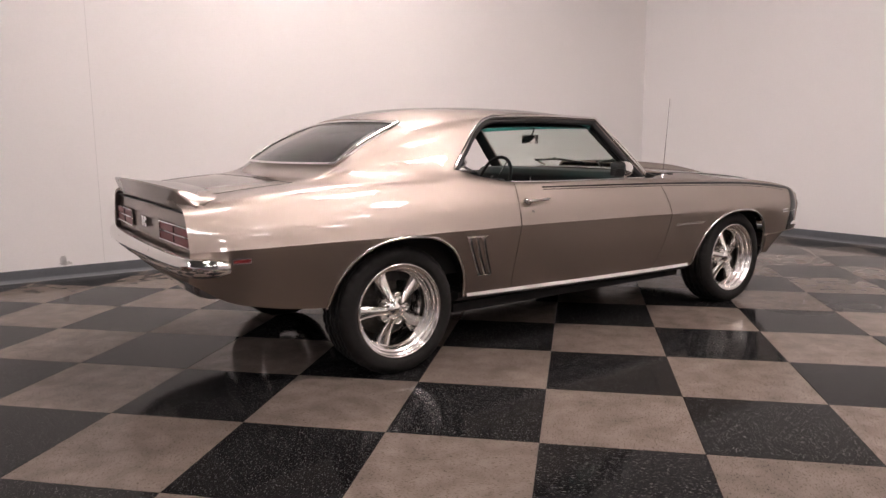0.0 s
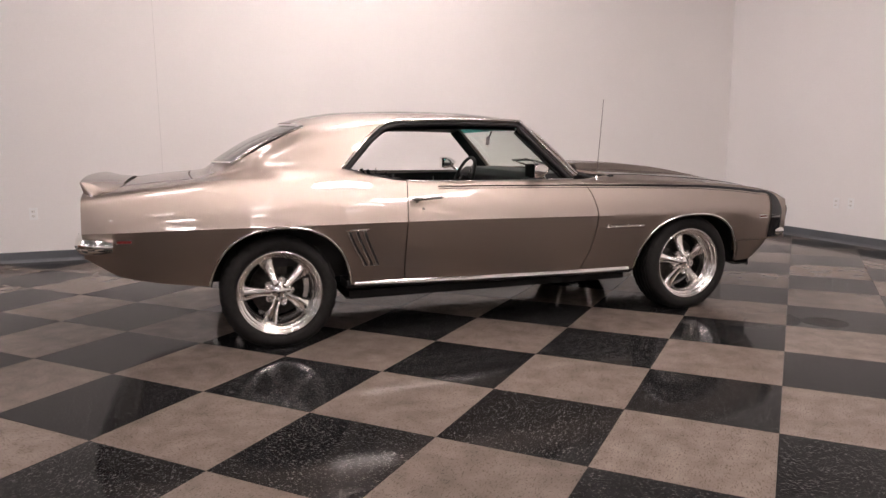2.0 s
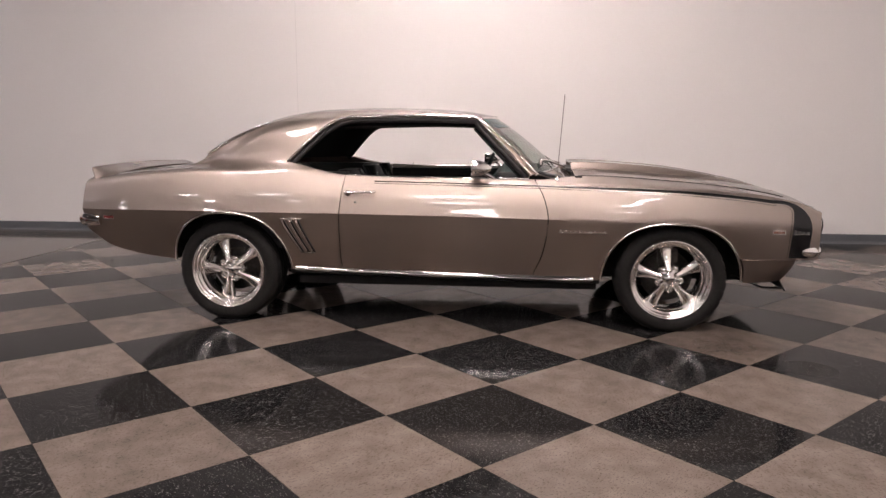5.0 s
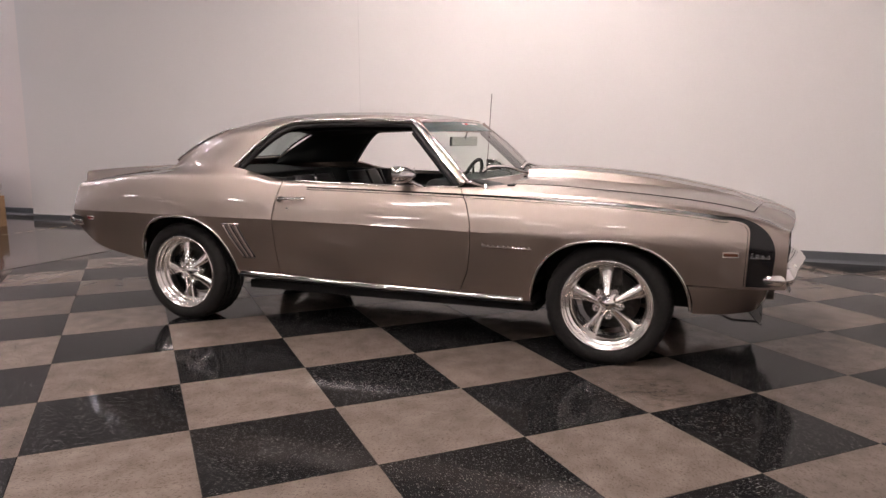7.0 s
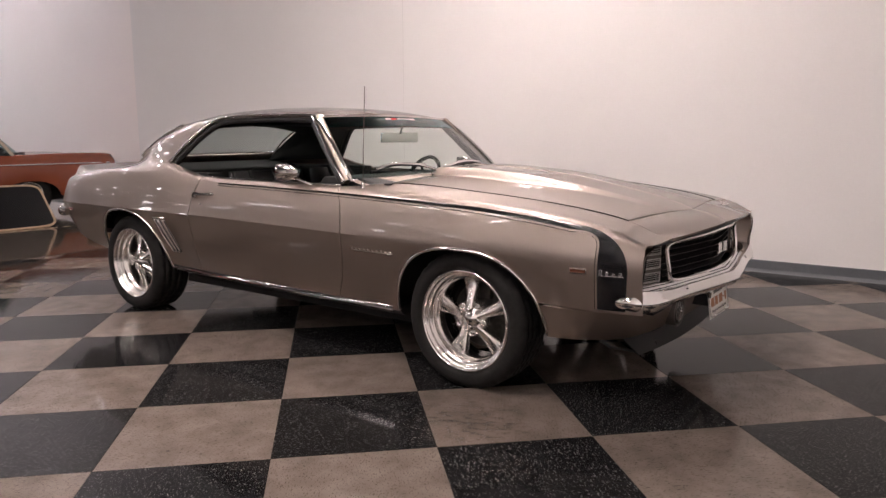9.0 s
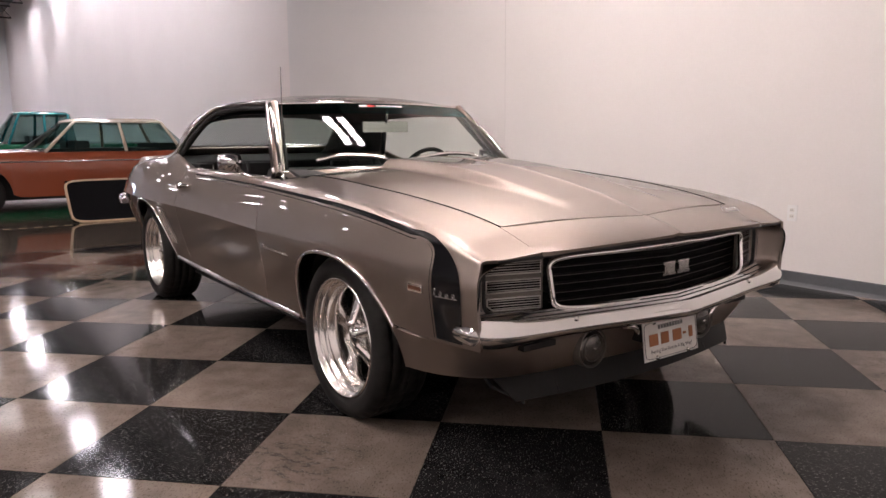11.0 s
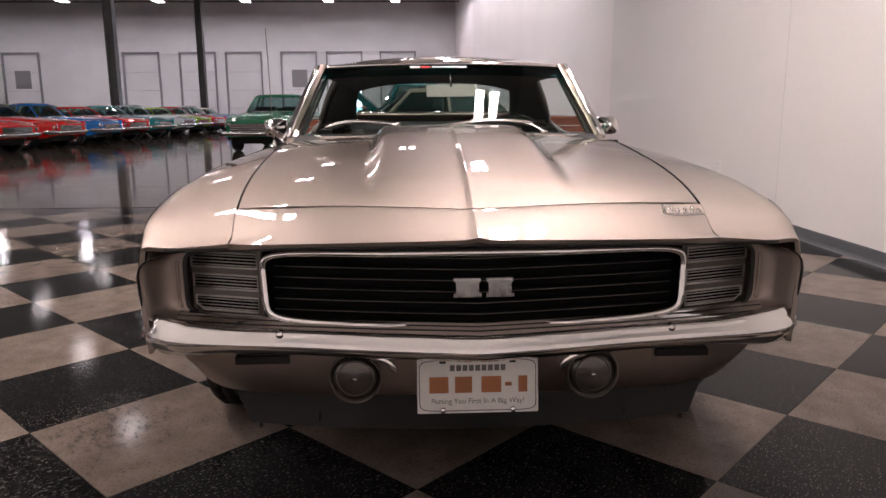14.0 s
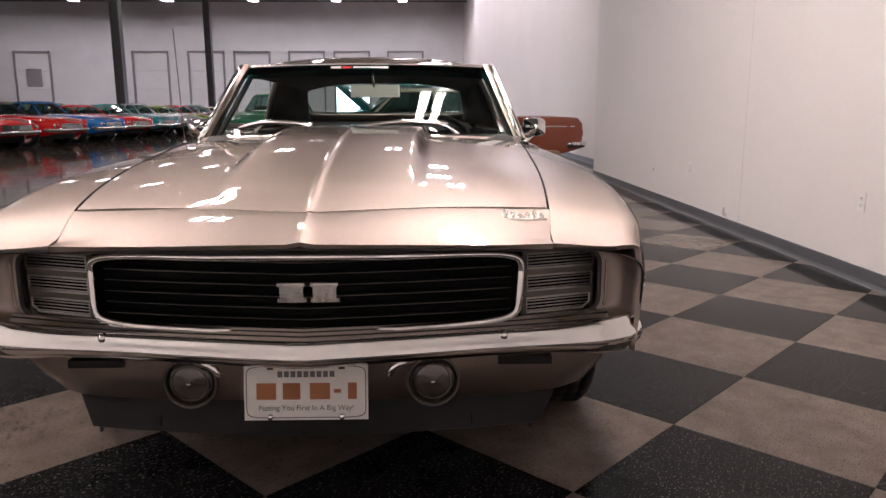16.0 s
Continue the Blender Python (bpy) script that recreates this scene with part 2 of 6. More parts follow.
CHROME = material("chrome", (0.82, 0.80, 0.78), 0.06, 1.0)
POLISHED = material("polished_aluminium", (0.88, 0.85, 0.82), 0.17, 1.0, rough_vary=0.04, blotch_scale=20)
DULL_METAL = material("argent_grey", (0.15, 0.132, 0.118), 0.38, 0.6, grain=0.06, grain_scale=200)
DARK_METAL = material("brake_iron", (0.06, 0.055, 0.05), 0.5, 0.8, grain=0.25, grain_scale=50)
RUBBER = material("tyre_rubber", (0.0115, 0.0108, 0.0104), 0.7, grain=0.2, grain_scale=50, bump=0.15, bump_scale=250)
RUBBER.node_tree.nodes["Principled BSDF"].inputs["Specular IOR Level"].default_value = 0.25
VINYL = material("black_vinyl", (0.013, 0.0125, 0.0125), 0.62, grain=0.1, grain_scale=40, bump=0.25, bump_scale=300)
CARPET = material("black_carpet", (0.012, 0.011, 0.011), 0.95, grain=0.4, grain_scale=300)
RED_LENS = material("red_lens", (0.17, 0.012, 0.012), 0.35)
AMBER_LENS = material("amber_lens", (0.11, 0.035, 0.018), 0.15, coat=1.0)
CLEAR_LENS = material("clear_lens", (0.10, 0.088, 0.078), 0.2, 0.6, coat=1.0, bump=0.6, bump_scale=120)
WHITE_PLATE = material("plate_white", (0.72, 0.70, 0.67), 0.35, grain=0.04)
PLATE_RED = material("plate_red", (0.34, 0.125, 0.045), 0.45)
PLATE_GREY = material("plate_grey", (0.12, 0.12, 0.12), 0.5)
DECAL_RED = material("decal_red", (0.7, 0.03, 0.03), 0.4)
DECAL_WHITE = material("decal_white", (0.8, 0.8, 0.8), 0.4)


def glass_material(name, tint, rough=0.0, clear=0.9):
    """Thin pane: mostly see-through, with a Fresnel gloss."""
    m = bpy.data.materials.new(name)
    m.use_nodes = True
    nt = m.node_tree
    nt.nodes.remove(nt.nodes["Principled BSDF"])
    tr, gl, mx, lw, pw, ad = (nt.nodes.new("ShaderNode" + k) for k in ("BsdfTransparent", "BsdfGlossy", "MixShader", "LayerWeight", "Math", "Math"))
    tr.inputs["Color"].default_value = (*tint, 1)
    gl.inputs["Roughness"].default_value = rough
    pw.operation, pw.inputs[1].default_value = "POWER", 5.0
    ad.operation, ad.inputs[1].default_value, ad.inputs[2].default_value = "MULTIPLY_ADD", 0.95, 0.05
    nt.links.new(lw.outputs["Facing"], pw.inputs[0])
    nt.links.new(pw.outputs[0], ad.inputs[0])
    nt.links.new(ad.outputs[0], mx.inputs[0])
    nt.links.new(tr.outputs[0], mx.inputs[1])
    nt.links.new(gl.outputs[0], mx.inputs[2])
    nt.links.new(mx.outputs[0], nt.nodes["Material Output"].inputs["Surface"])
    return m


GLASS = glass_material("tinted_glass", (0.80, 0.87, 0.83))
BAND = glass_material("shade_band_glass", (0.10, 0.42, 0.42))
REAR_GLASS = glass_material("smoked_glass", (0.50, 0.56, 0.54))

WALL_PAINT = material("white_wall_paint", (0.78, 0.755, 0.74), 0.55, grain=0.012, grain_scale=60, blotch=0.02, blotch_scale=0.6, bump=0.12, bump_scale=120)
# White for wall_side, lighter and warmer than WALL_PAINT.
SIDE_WHITE = material("side_wall_white", (0.87, 0.81, 0.785), 0.55, grain=0.012, grain_scale=60, blotch=0.02, blotch_scale=0.6, bump=0.12, bump_scale=120)
HALL_PAINT = material("hall_wall_paint", (0.78, 0.765, 0.775), 0.7, grain=0.03, blotch=0.06, blotch_scale=0.4, bump=0.2, bump_scale=60)
BASE_VINYL = material("grey_cove_base", (0.105, 0.112, 0.12), 0.45, grain=0.06, blotch=0.08, blotch_scale=1.5)
TILE_DARK = tile_material("black_vinyl_tile", (0.0105, 0.0103, 0.0107), (0.11, 0.106, 0.1), 0.595, 0.085)
TILE_LIGHT = tile_material("taupe_vinyl_tile", (0.142, 0.1155, 0.0975), (0.074, 0.058, 0.048), 0.57, 0.09)
GROUT = material("tile_joint", (0.02, 0.018, 0.016), 0.8)
CONCRETE = material("sealed_concrete", (0.062, 0.049, 0.039), 0.08, grain=0.12, grain_scale=25, blotch=0.2, blotch_scale=0.5, rough_vary=0.015)
CONCRETE.node_tree.nodes["Principled BSDF"].inputs["Specular IOR Level"].default_value = 0.25
CEILING = material("ceiling_deck", (0.24, 0.24, 0.245), 0.8, grain=0.1, grain_scale=4)
STEEL = material("painted_steel", (0.09, 0.085, 0.085), 0.5, grain=0.1, grain_scale=6)
LAMP_GLOW = material("lamp_diffuser", (1.0, 0.86, 0.83), 0.5, emit=148.0)
HALL_GLOW = material("hall_lamp_diffuser", (1.0, 0.90, 0.92), 0.5, emit=28.0)
SIDE_FILL_GLOW = material("side_fill_diffuser", (1.0, 0.86, 0.83), 0.5, emit=72.0)
NEAR_GLOW = material("open_hall_lamp_diffuser", (1.0, 0.88, 0.86), 0.5, emit=72.0)
END_FILL_GLOW = material("end_and_fill_diffuser", (1.0, 0.92, 1.0), 0.5, emit=150.0)
ARGENT = material("argent_trim", (0.62, 0.59, 0.56), 0.28, 0.9)

# ---- the place: floor, walls, ceiling ----
D, X0, Y0 = 0.43374, 1.2285, -1.025      # half a tile's diagonal; one tile corner
WALL_Y, WALL_X, END_X, HALL_X, SIDE_Y, TOP = 2.98, 4.92, -7.56, -50.0, -40.0, 9.0

slab = Geo().box(HALL_X, WALL_X + 0.2, SIDE_Y, 4.4, -0.25, -0.012)
structure("floor", slab, GROUT, "dark sub-floor under the vinyl tiles", smooth=False)
hall = Geo().box(HALL_X, -4.2, SIDE_Y, 4.4, -0.011, 0.003).box(-4.2, WALL_X, SIDE_Y, -8.6, -0.011, 0.003)
structure("floor_hall", hall, CONCRETE, "brown polished concrete floor of the hall", smooth=False)
edge = Geo()
for k in range(70):
    edge.box(-6.525, -6.485, -9.2 + k * 0.17, -9.11 + k * 0.17, 0.003, 0.0045)
structure("floor_tape", edge, material("worn_yellow_tape", (0.34, 0.27, 0.16), 0.6, grain=0.3), "worn dashed tape line on the concrete", smooth=False)

# Walls, each with thickness; the ceiling is an object of its own.
structure("wall_back", Geo().box(END_X, WALL_X + 0.2, WALL_Y, WALL_Y + 0.2, -0.02, TOP), WALL_PAINT, "white painted wall behind the car", smooth=False)
structure("wall_front", Geo().box(WALL_X, WALL_X + 0.2, SIDE_Y, WALL_Y, -0.02, TOP), WALL_PAINT, "white painted wall meeting the back wall", smooth=False)
side = Geo()
a, b = Vector((END_X - 0.15, 3.62, 0)), Vector((HALL_X, 3.0, 0))
n = Vector((0, 0.2, 0))
side.add([p + Vector((0, 0, z)) for z in (-0.02, TOP) for p in (a, b, b + n, a + n)], [(0, 3, 2, 1), (4, 5, 6, 7), (0, 1, 5, 4), (2, 3, 7, 6), (1, 2, 6, 5), (0, 4, 7, 3)])
side.box(END_X - 0.15, END_X - 0.002, WALL_Y + 0.21, 3.8, -0.02, TOP)
structure("wall_side", side, SIDE_WHITE, "white painted wall running along the hall", smooth=False)
structure("wall_right", Geo().box(HALL_X, WALL_X, SIDE_Y - 0.2, SIDE_Y, -0.02, TOP), HALL_PAINT, "pale grey hall wall", smooth=False)

DOOR_FRAME = material("grey_door_frame", (0.26, 0.25, 0.26), 0.5, grain=0.05)
# Far wall with dock doors; the openings go through it.
doors = [(-32.4, 0), (-28.05, 1), (-19.6, 0), (-15.6, 0), (-12.3, 0), (-8.35, 1), (-5.08, 0), (-1.2, 1)]
OPEN = -5.08
far, lo, hi, half = Geo(), 0.0, 5.15, 1.2
ys = [SIDE_Y] + [v for y, k in doors for v in (y - half, y + half)] + [3.2]
for i in range(0, len(ys), 2):
    far.box(HALL_X - 0.25, HALL_X, ys[i], ys[i + 1], -0.02, TOP)
for y, k in doors:
    far.box(HALL_X - 0.25, HALL_X, y - half, y + half, hi, TOP)
structure("wall_far", far, HALL_PAINT, "pale grey far wall with a row of dock doors", smooth=False)
for i, (y, k) in enumerate(doors):
    d = thing("door_%d" % (i + 1), "pale grey roll-up dock door" + (" with a dark window" if k else ""), "door", "dock doors", "structure")
    f = Geo()
    f.box(HALL_X, HALL_X + 0.12, y - half - 0.12, y - half, 0, hi + 0.12).box(HALL_X, HALL_X + 0.12, y + half, y + half + 0.12, 0, hi + 0.12)
    f.box(HALL_X, HALL_X + 0.12, y - half, y + half, hi, hi + 0.12)
    part("door_frame", f, DOOR_FRAME, d, smooth=False)
    if y == OPEN:
        part("door_leaf", Geo().box(HALL_X - 0.1, HALL_X - 0.05, y - half, y + half, 2.75, hi), HALL_PAINT, d, smooth=False)
        continue
    for r in range(4):
        part("panel", Geo().box(HALL_X - 0.12, HALL_X - 0.06, y - half + 0.01, y + half - 0.01, r * hi / 4 + 0.006, (r + 1) * hi / 4 - 0.006), HALL_PAINT, d, smooth=False)
    if k:
        part("window_pane", Geo().box(HALL_X - 0.058, HALL_X - 0.04, y - 0.55, y + 0.55, 2.75, 4.0), DOOR_FRAME, d, smooth=False)
sky = Geo().box(HALL_X - 1.6, HALL_X - 1.5, OPEN - 1.7, OPEN + 1.7, -0.2, 5.2)
structure("backdrop", sky, material("daylight_outside", (0.70, 0.80, 1.0), 0.5, emit=12.0), "bright daylight outside the open dock door", smooth=False)

structure("ceiling", Geo().box(HALL_X, WALL_X + 0.2, SIDE_Y - 0.2, 4.4, TOP, TOP + 0.2), CEILING, "dark metal roof deck", smooth=False)
for k in range(9):
    t = Geo()
    x = -46 + k * 5.6
    for z in (8.1, 8.75):
        t.box(x - 0.05, x + 0.05, SIDE_Y, 3.0, z, z + 0.08)
    for j in range(43):
        y = SIDE_Y + j
        t.tube([(x, y, 8.15), (x, y + 0.5, 8.78), (x, y + 1.0, 8.15)], 0.02, 4)
    structure("roof_truss", t, STEEL, "dark steel open-web roof truss", smooth=False)
for x in (-30.4, -44.6):
    post = Geo()
    for dy in (-0.20, 0.18):
        post.box(x - 0.2, x + 0.2, -13.8 + dy, -13.8 + dy + 0.02, 0, TOP)
    post.box(x - 0.01, x + 0.01, -13.98, -13.62, 0, TOP)
    structure("column", post, STEEL, "dark steel roof column", smooth=False)

# Cove base along the walls.
cove = [(0, 0.0), (-0.018, 0.0), (-0.012, 0.012), (-0.007, 0.03), (-0.006, 0.1), (-0.003, 0.105), (0, 0.105)]
g = Geo().loft([[(x, WALL_Y + o, z) for o, z in cove] for x in (END_X, WALL_X - 0.018)])
structure("baseboard_back", g, BASE_VINYL, "grey vinyl cove base along the back wall", smooth=False, turn_out=True)
g = Geo().loft([[(WALL_X + o, y, z) for o, z in cove] for y in (SIDE_Y, WALL_Y)])
structure("baseboard_front", g, BASE_VINYL, "grey vinyl cove base along the front wall", smooth=False, turn_out=True)
g = Geo().loft([[(END_X - 0.15 + (HALL_X - END_X) * k, 3.62 - 0.62 * k + o, z) for o, z in cove] for k in (0, 1)])
structure("baseboard_side", g, BASE_VINYL, "grey vinyl cove base along the hall wall", smooth=False, turn_out=True)
structure("wall_seam", Geo().box(-2.102, -2.098, WALL_Y - 0.0015, WALL_Y, 0.105, TOP), material("seam_shadow", (0.62, 0.60, 0.585), 0.7), "thin vertical joint in the wall board", smooth=False)

# ---- ceiling lamps ----
housing = Geo().box(-0.62, 0.62, -0.27, 0.27, 0.02, 0.10)
rim = Geo().box(-0.62, 0.62, -0.27, -0.25, -0.01, 0.02).box(-0.62, 0.62, 0.25, 0.27, -0.01, 0.02).box(-0.62, -0.59, -0.25, 0.25, -0.01, 0.02).box(0.59, 0.62, -0.25, 0.25, -0.01, 0.02).box(-0.59, 0.59, -0.06, 0.06, -0.006, 0.02)


def high_bay(label, glow, z):
    lamp = thing("ceiling_lamp", label, "ceiling lamp", "hall lamps")
    part("housing", housing, DULL_METAL, lamp, smooth=False)
    part("rim", rim, DULL_METAL, lamp, smooth=False)
    for x in (-0.5, 0.5):
        part("rod", Geo().tube([(x, 0, 0.1), (x, 0, TOP - z + 0.01)], 0.008, 6), STEEL, lamp)
    for y in (-0.155, 0.155):
        part("diffuser", Geo().box(-0.585, 0.585, y - 0.09, y + 0.09, -0.002, 0.018), glow, lamp, "glowing white diffuser strip", smooth=False)
    return lamp


spots = [(-0.15, 1.04), (0.3, -3.5)]
# Unseen lamps added to brighten the car's flank and the floor beside it.
side_fill_spots = [(-2.9, -2.4), (1.8, -5.2)]
near_spots = [(x, y) for x in (-9.0, -5.0, -1.0, 3.0) for y in (-33.0, -25.0, -19.0, -14.5, -10.5)]
far_spots = [(x, y) for x in (-16.0, -23.0, -30.0, -37.0) for y in (-24.0, -18.0, -13.0, -8.5, -4.0, -0.5)]
# Lamps at y > 1 are added to brighten wall_side; the x = -44.6 row is real.
end_and_fill_spots = [(-12.0, 1.5), (-15.5, 1.2), (-20.0, 1.2), (-25.0, 1.2), (-31.0, 1.2), (-38.0, 1.2)] + [(-44.6, y) for y in (-28.0, -22.3, -16.3, -10.8, -5.5, -1.2)]
for places, z, label, glow in ((spots, 5.2, "white twin-strip high-bay lamp hanging over the car", LAMP_GLOW), (side_fill_spots, 5.2, "added dimmer twin-strip lamp, out of view, that brightens the car's side", SIDE_FILL_GLOW), (near_spots, 8.0, "white twin-strip high-bay lamp hanging over the open hall", NEAR_GLOW), (far_spots, 8.0, "white twin-strip high-bay lamp hanging in the hall", HALL_GLOW), (end_and_fill_spots, 8.0, "bright twin-strip high-bay lamp, real by the far wall, added along the side wall", END_FILL_GLOW)):
    first = high_bay(label, glow, z)
    first.matrix_basis = pose(*places[0], z)
    for x, y in places[1:]:
        copy_thing(first, pose(x, y, z))

# ---- wall outlets and marks ----
def outlet(p, turn, label):
    o = thing("wall_outlet", label, "outlet", "wall outlets", at=pose(*p, 0, 0, turn))
    part("cover_plate", Geo().box(-0.036, 0.036, -0.006, 0, -0.058, 0.058), DECAL_WHITE, o, smooth=True, bevel=0.003)
    for z in (-0.022, 0.022):
        part("socket", Geo().box(-0.016, 0.016, -0.009, -0.006, z - 0.013, z + 0.013), WHITE_PLATE, o, smooth=True, bevel=0.003)
        s = Geo()
        for x in (-0.006, 0.006):
            s.box(x - 0.0012, x + 0.0012, -0.0098, -0.009, z - 0.004, z + 0.005)
        part("slot", s, SATIN_BLACK, o, smooth=False)


for p in ((-3.3, WALL_Y, 0.475), (-0.38, WALL_Y, 0.50), (1.1, WALL_Y, 0.53)):
    outlet(p, 0, "white duplex outlet on the back wall")
for p in ((WALL_X, 1.2, 0.435), (WALL_X, 1.01, 0.445)):
    outlet(p, -90, "white duplex outlet on the front wall")

# Scuffs on the wall and worn marks on the floor.
WALL_SMUDGE = material("wall_smudge", (0.50, 0.475, 0.46), 0.6, blotch=0.15, blotch_scale=30)


def smudge(name, at, size, seed, mat, label):
    rr = random.Random(seed)
    ring = [(size[0] * (0.7 + 0.5 * rr.random()) * math.cos(2 * PI * k / 18), size[1] * (0.7 + 0.5 * rr.random()) * math.sin(2 * PI * k / 18)) for k in range(18)]
    g = Geo().add([at @ Vector((x, y, 0.0012)) for x, y in ring] + [at @ Vector((x * 1.02, y * 1.02, 0.0)) for x, y in ring], [tuple(range(18))] + [(k, k + 18, (k + 1) % 18 + 18, (k + 1) % 18) for k in range(18)])
    structure(name, g, mat, label, turn_out=True)


smudge("wall_scuff", pose(-2.42, WALL_Y, 0.16, 90), (0.028, 0.04), 3, WALL_SMUDGE, "small grey scuff on the back wall")
smudge("wall_scuff", pose(-2.40, WALL_Y, 0.13, 90), (0.05, 0.018), 4, WALL_SMUDGE, "small grey scuff on the back wall")
smudge("wall_scuff", pose(-4.5, WALL_Y, 0.37, 90), (0.03, 0.02), 5, WALL_SMUDGE, "small grey scuff on the back wall")


def stain_material(name, color, size, strength):
    """A worn smear: broken up by noise and fading to nothing at its rim."""
    m = material(name, color, 0.45)
    nt = m.node_tree
    co, streak, noise, length, fade, cut, mul, clear, mix = (nt.nodes.new("ShaderNode" + k) for k in ("TexCoord", "Mapping", "TexNoise", "VectorMath", "MapRange", "MapRange", "Math", "BsdfTransparent", "MixShader"))
    streak.inputs["Scale"].default_value = (1.0, 2.2, 1.0)
    noise.inputs["Scale"].default_value, noise.inputs["Detail"].default_value, noise.inputs["Roughness"].default_value = 16.0, 6.0, 0.65
    length.operation = "LENGTH"
    fade.inputs["From Min"].default_value, fade.inputs["From Max"].default_value = size, size * 0.25
    cut.inputs["From Min"].default_value, cut.inputs["From Max"].default_value = 0.50, 0.66
    cut.inputs["To Max"].default_value = strength
    mul.operation = "MULTIPLY"
    nt.links.new(co.outputs["Object"], streak.inputs["Vector"])
    nt.links.new(streak.outputs["Vector"], noise.inputs["Vector"])
    nt.links.new(co.outputs["Object"], length.inputs[0])
    nt.links.new(length.outputs["Value"], fade.inputs["Value"])
    nt.links.new(noise.outputs["Fac"], cut.inputs["Value"])
    nt.links.new(fade.outputs["Result"], mul.inputs[0])
    nt.links.new(cut.outputs["Result"], mul.inputs[1])
    nt.links.new(mul.outputs[0], mix.inputs[0])
    nt.links.new(clear.outputs[0], mix.inputs[1])
    nt.links.new(nt.nodes["Principled BSDF"].outputs[0], mix.inputs[2])
    nt.links.new(mix.outputs[0], nt.nodes["Material Output"].inputs["Surface"])
    return m


for x, y, size, turn_by, strength in ((1.62, -1.20, 0.30, 35, 0.95), (1.95, -1.48, 0.14, 80, 0.6)):
    ring = [(size * math.cos(2 * PI * k / 24), size * math.sin(2 * PI * k / 24), 0) for k in range(24)]
    ob = structure("floor_stain", Geo().add(ring, [tuple(range(24))]), stain_material("floor_rust_mark", (0.055, 0.034, 0.022), size, strength), "brown worn smear on the tiled floor", smooth=False)
    ob.matrix_basis = pose(x, y, 0.0014, 0, 0, turn_by)

# ---- the coupe: x ahead, y to its left, z up; the axles are 2.743 m apart ----
car = thing("coupe", "bronze metallic two-door muscle coupe parked on the checkered floor", "car")
AX = 1.3716

bot_z = curve_of([-2.36, -2.17, -1.74, -0.97, 0.91, 2.2], [0.56, 0.447, 0.374, 0.33, 0.30, 0.30])
bot_y = curve_of([-2.36, -2.17, -1.74, -0.97, 0.9, 1.72, 2.0, 2.2], [0.765, 0.785, 0.805, 0.82, 0.82, 0.81, 0.832, 0.815])
cre_z = curve_of([-2.36, -1.7, -0.85, 0.6, 1.1, 2.2], [0.695, 0.702, 0.698, 0.677, 0.668, 0.652])
cre_y = curve_of([-2.36, -2.2, -1.9, -1.4, -1.0, -0.5, 0.1, 0.6, 1.0, 1.4, 1.75, 1.95, 2.05, 2.15, 2.2],
                 [0.815, 0.862, 0.902, 0.932, 0.930, 0.912, 0.902, 0.905, 0.918, 0.925, 0.914, 0.902, 0.890, 0.866, 0.848])
sho_z = curve_of([-2.36, -2.0, -1.7, -1.37, -1.0, -0.6, 0, 0.57, 1.0, 1.4, 1.75, 2.0, 2.1, 2.2],
                 [0.86, 0.905, 0.932, 0.945, 0.942, 0.905, 0.892, 0.880, 0.868, 0.853, 0.830, 0.796, 0.774, 0.730])
sho_y = curve_of([-2.36, -2.0, -1.7, -1.37, -1.0, -0.6, 0, 0.57, 1.0, 1.4, 1.75, 2.0, 2.1, 2.2],
                 [0.75, 0.80, 0.815, 0.825, 0.826, 0.828, 0.828, 0.836, 0.852, 0.867, 0.868, 0.857, 0.846, 0.822])
top_z = curve_of([-2.36, -2.0, -1.7, -1.37, -1.0, -0.8, -0.6, 0, 0.57, 1.0, 1.4, 1.75, 2.0, 2.1, 2.2],
                 [0.885, 0.93, 0.956, 0.970, 0.982, 0.955, 0.925, 0.912, 0.903, 0.894, 0.876, 0.846, 0.806, 0.781, 0.730])
top_y = curve_of([-2.36, -2.0, -1.7, -1.37, -1.0, -0.6, 0, 0.57, 1.0, 1.4, 1.75, 2.0, 2.1, 2.2],
                 [0.69, 0.715, 0.735, 0.768, 0.79, 0.797, 0.798, 0.795, 0.792, 0.790, 0.785, 0.770, 0.758, 0.742])
inn_z = curve_of([-2.36, -2.0, -1.72, -1.5, -1.25, -0.985, -0.8, -0.6, 0, 0.57, 0.86, 1.4, 1.75, 2.04, 2.2],
                 [0.90, 0.942, 0.964, 0.985, 0.993, 1.0, 0.960, 0.922, 0.908, 0.905, 0.925, 0.893, 0.858, 0.806, 0.742])
inn_y = curve_of([-2.36, -2.0, -1.72, -1.5, -1.25, -0.985, -0.8, -0.6, 0, 0.50, 0.6, 0.86, 1.4, 1.75, 2.04, 2.2],
                 [0.60, 0.60, 0.60, 0.672, 0.735, 0.776, 0.772, 0.772, 0.77, 0.768, 0.745, 0.705, 0.675, 0.655, 0.63, 0.61])


soft_crease = curve_of([-0.6, 0.1, 0.6, 1.0, 1.4, 2.2], [0.0, 0.0, 0.004, 0.03, 0.12, 0.23])


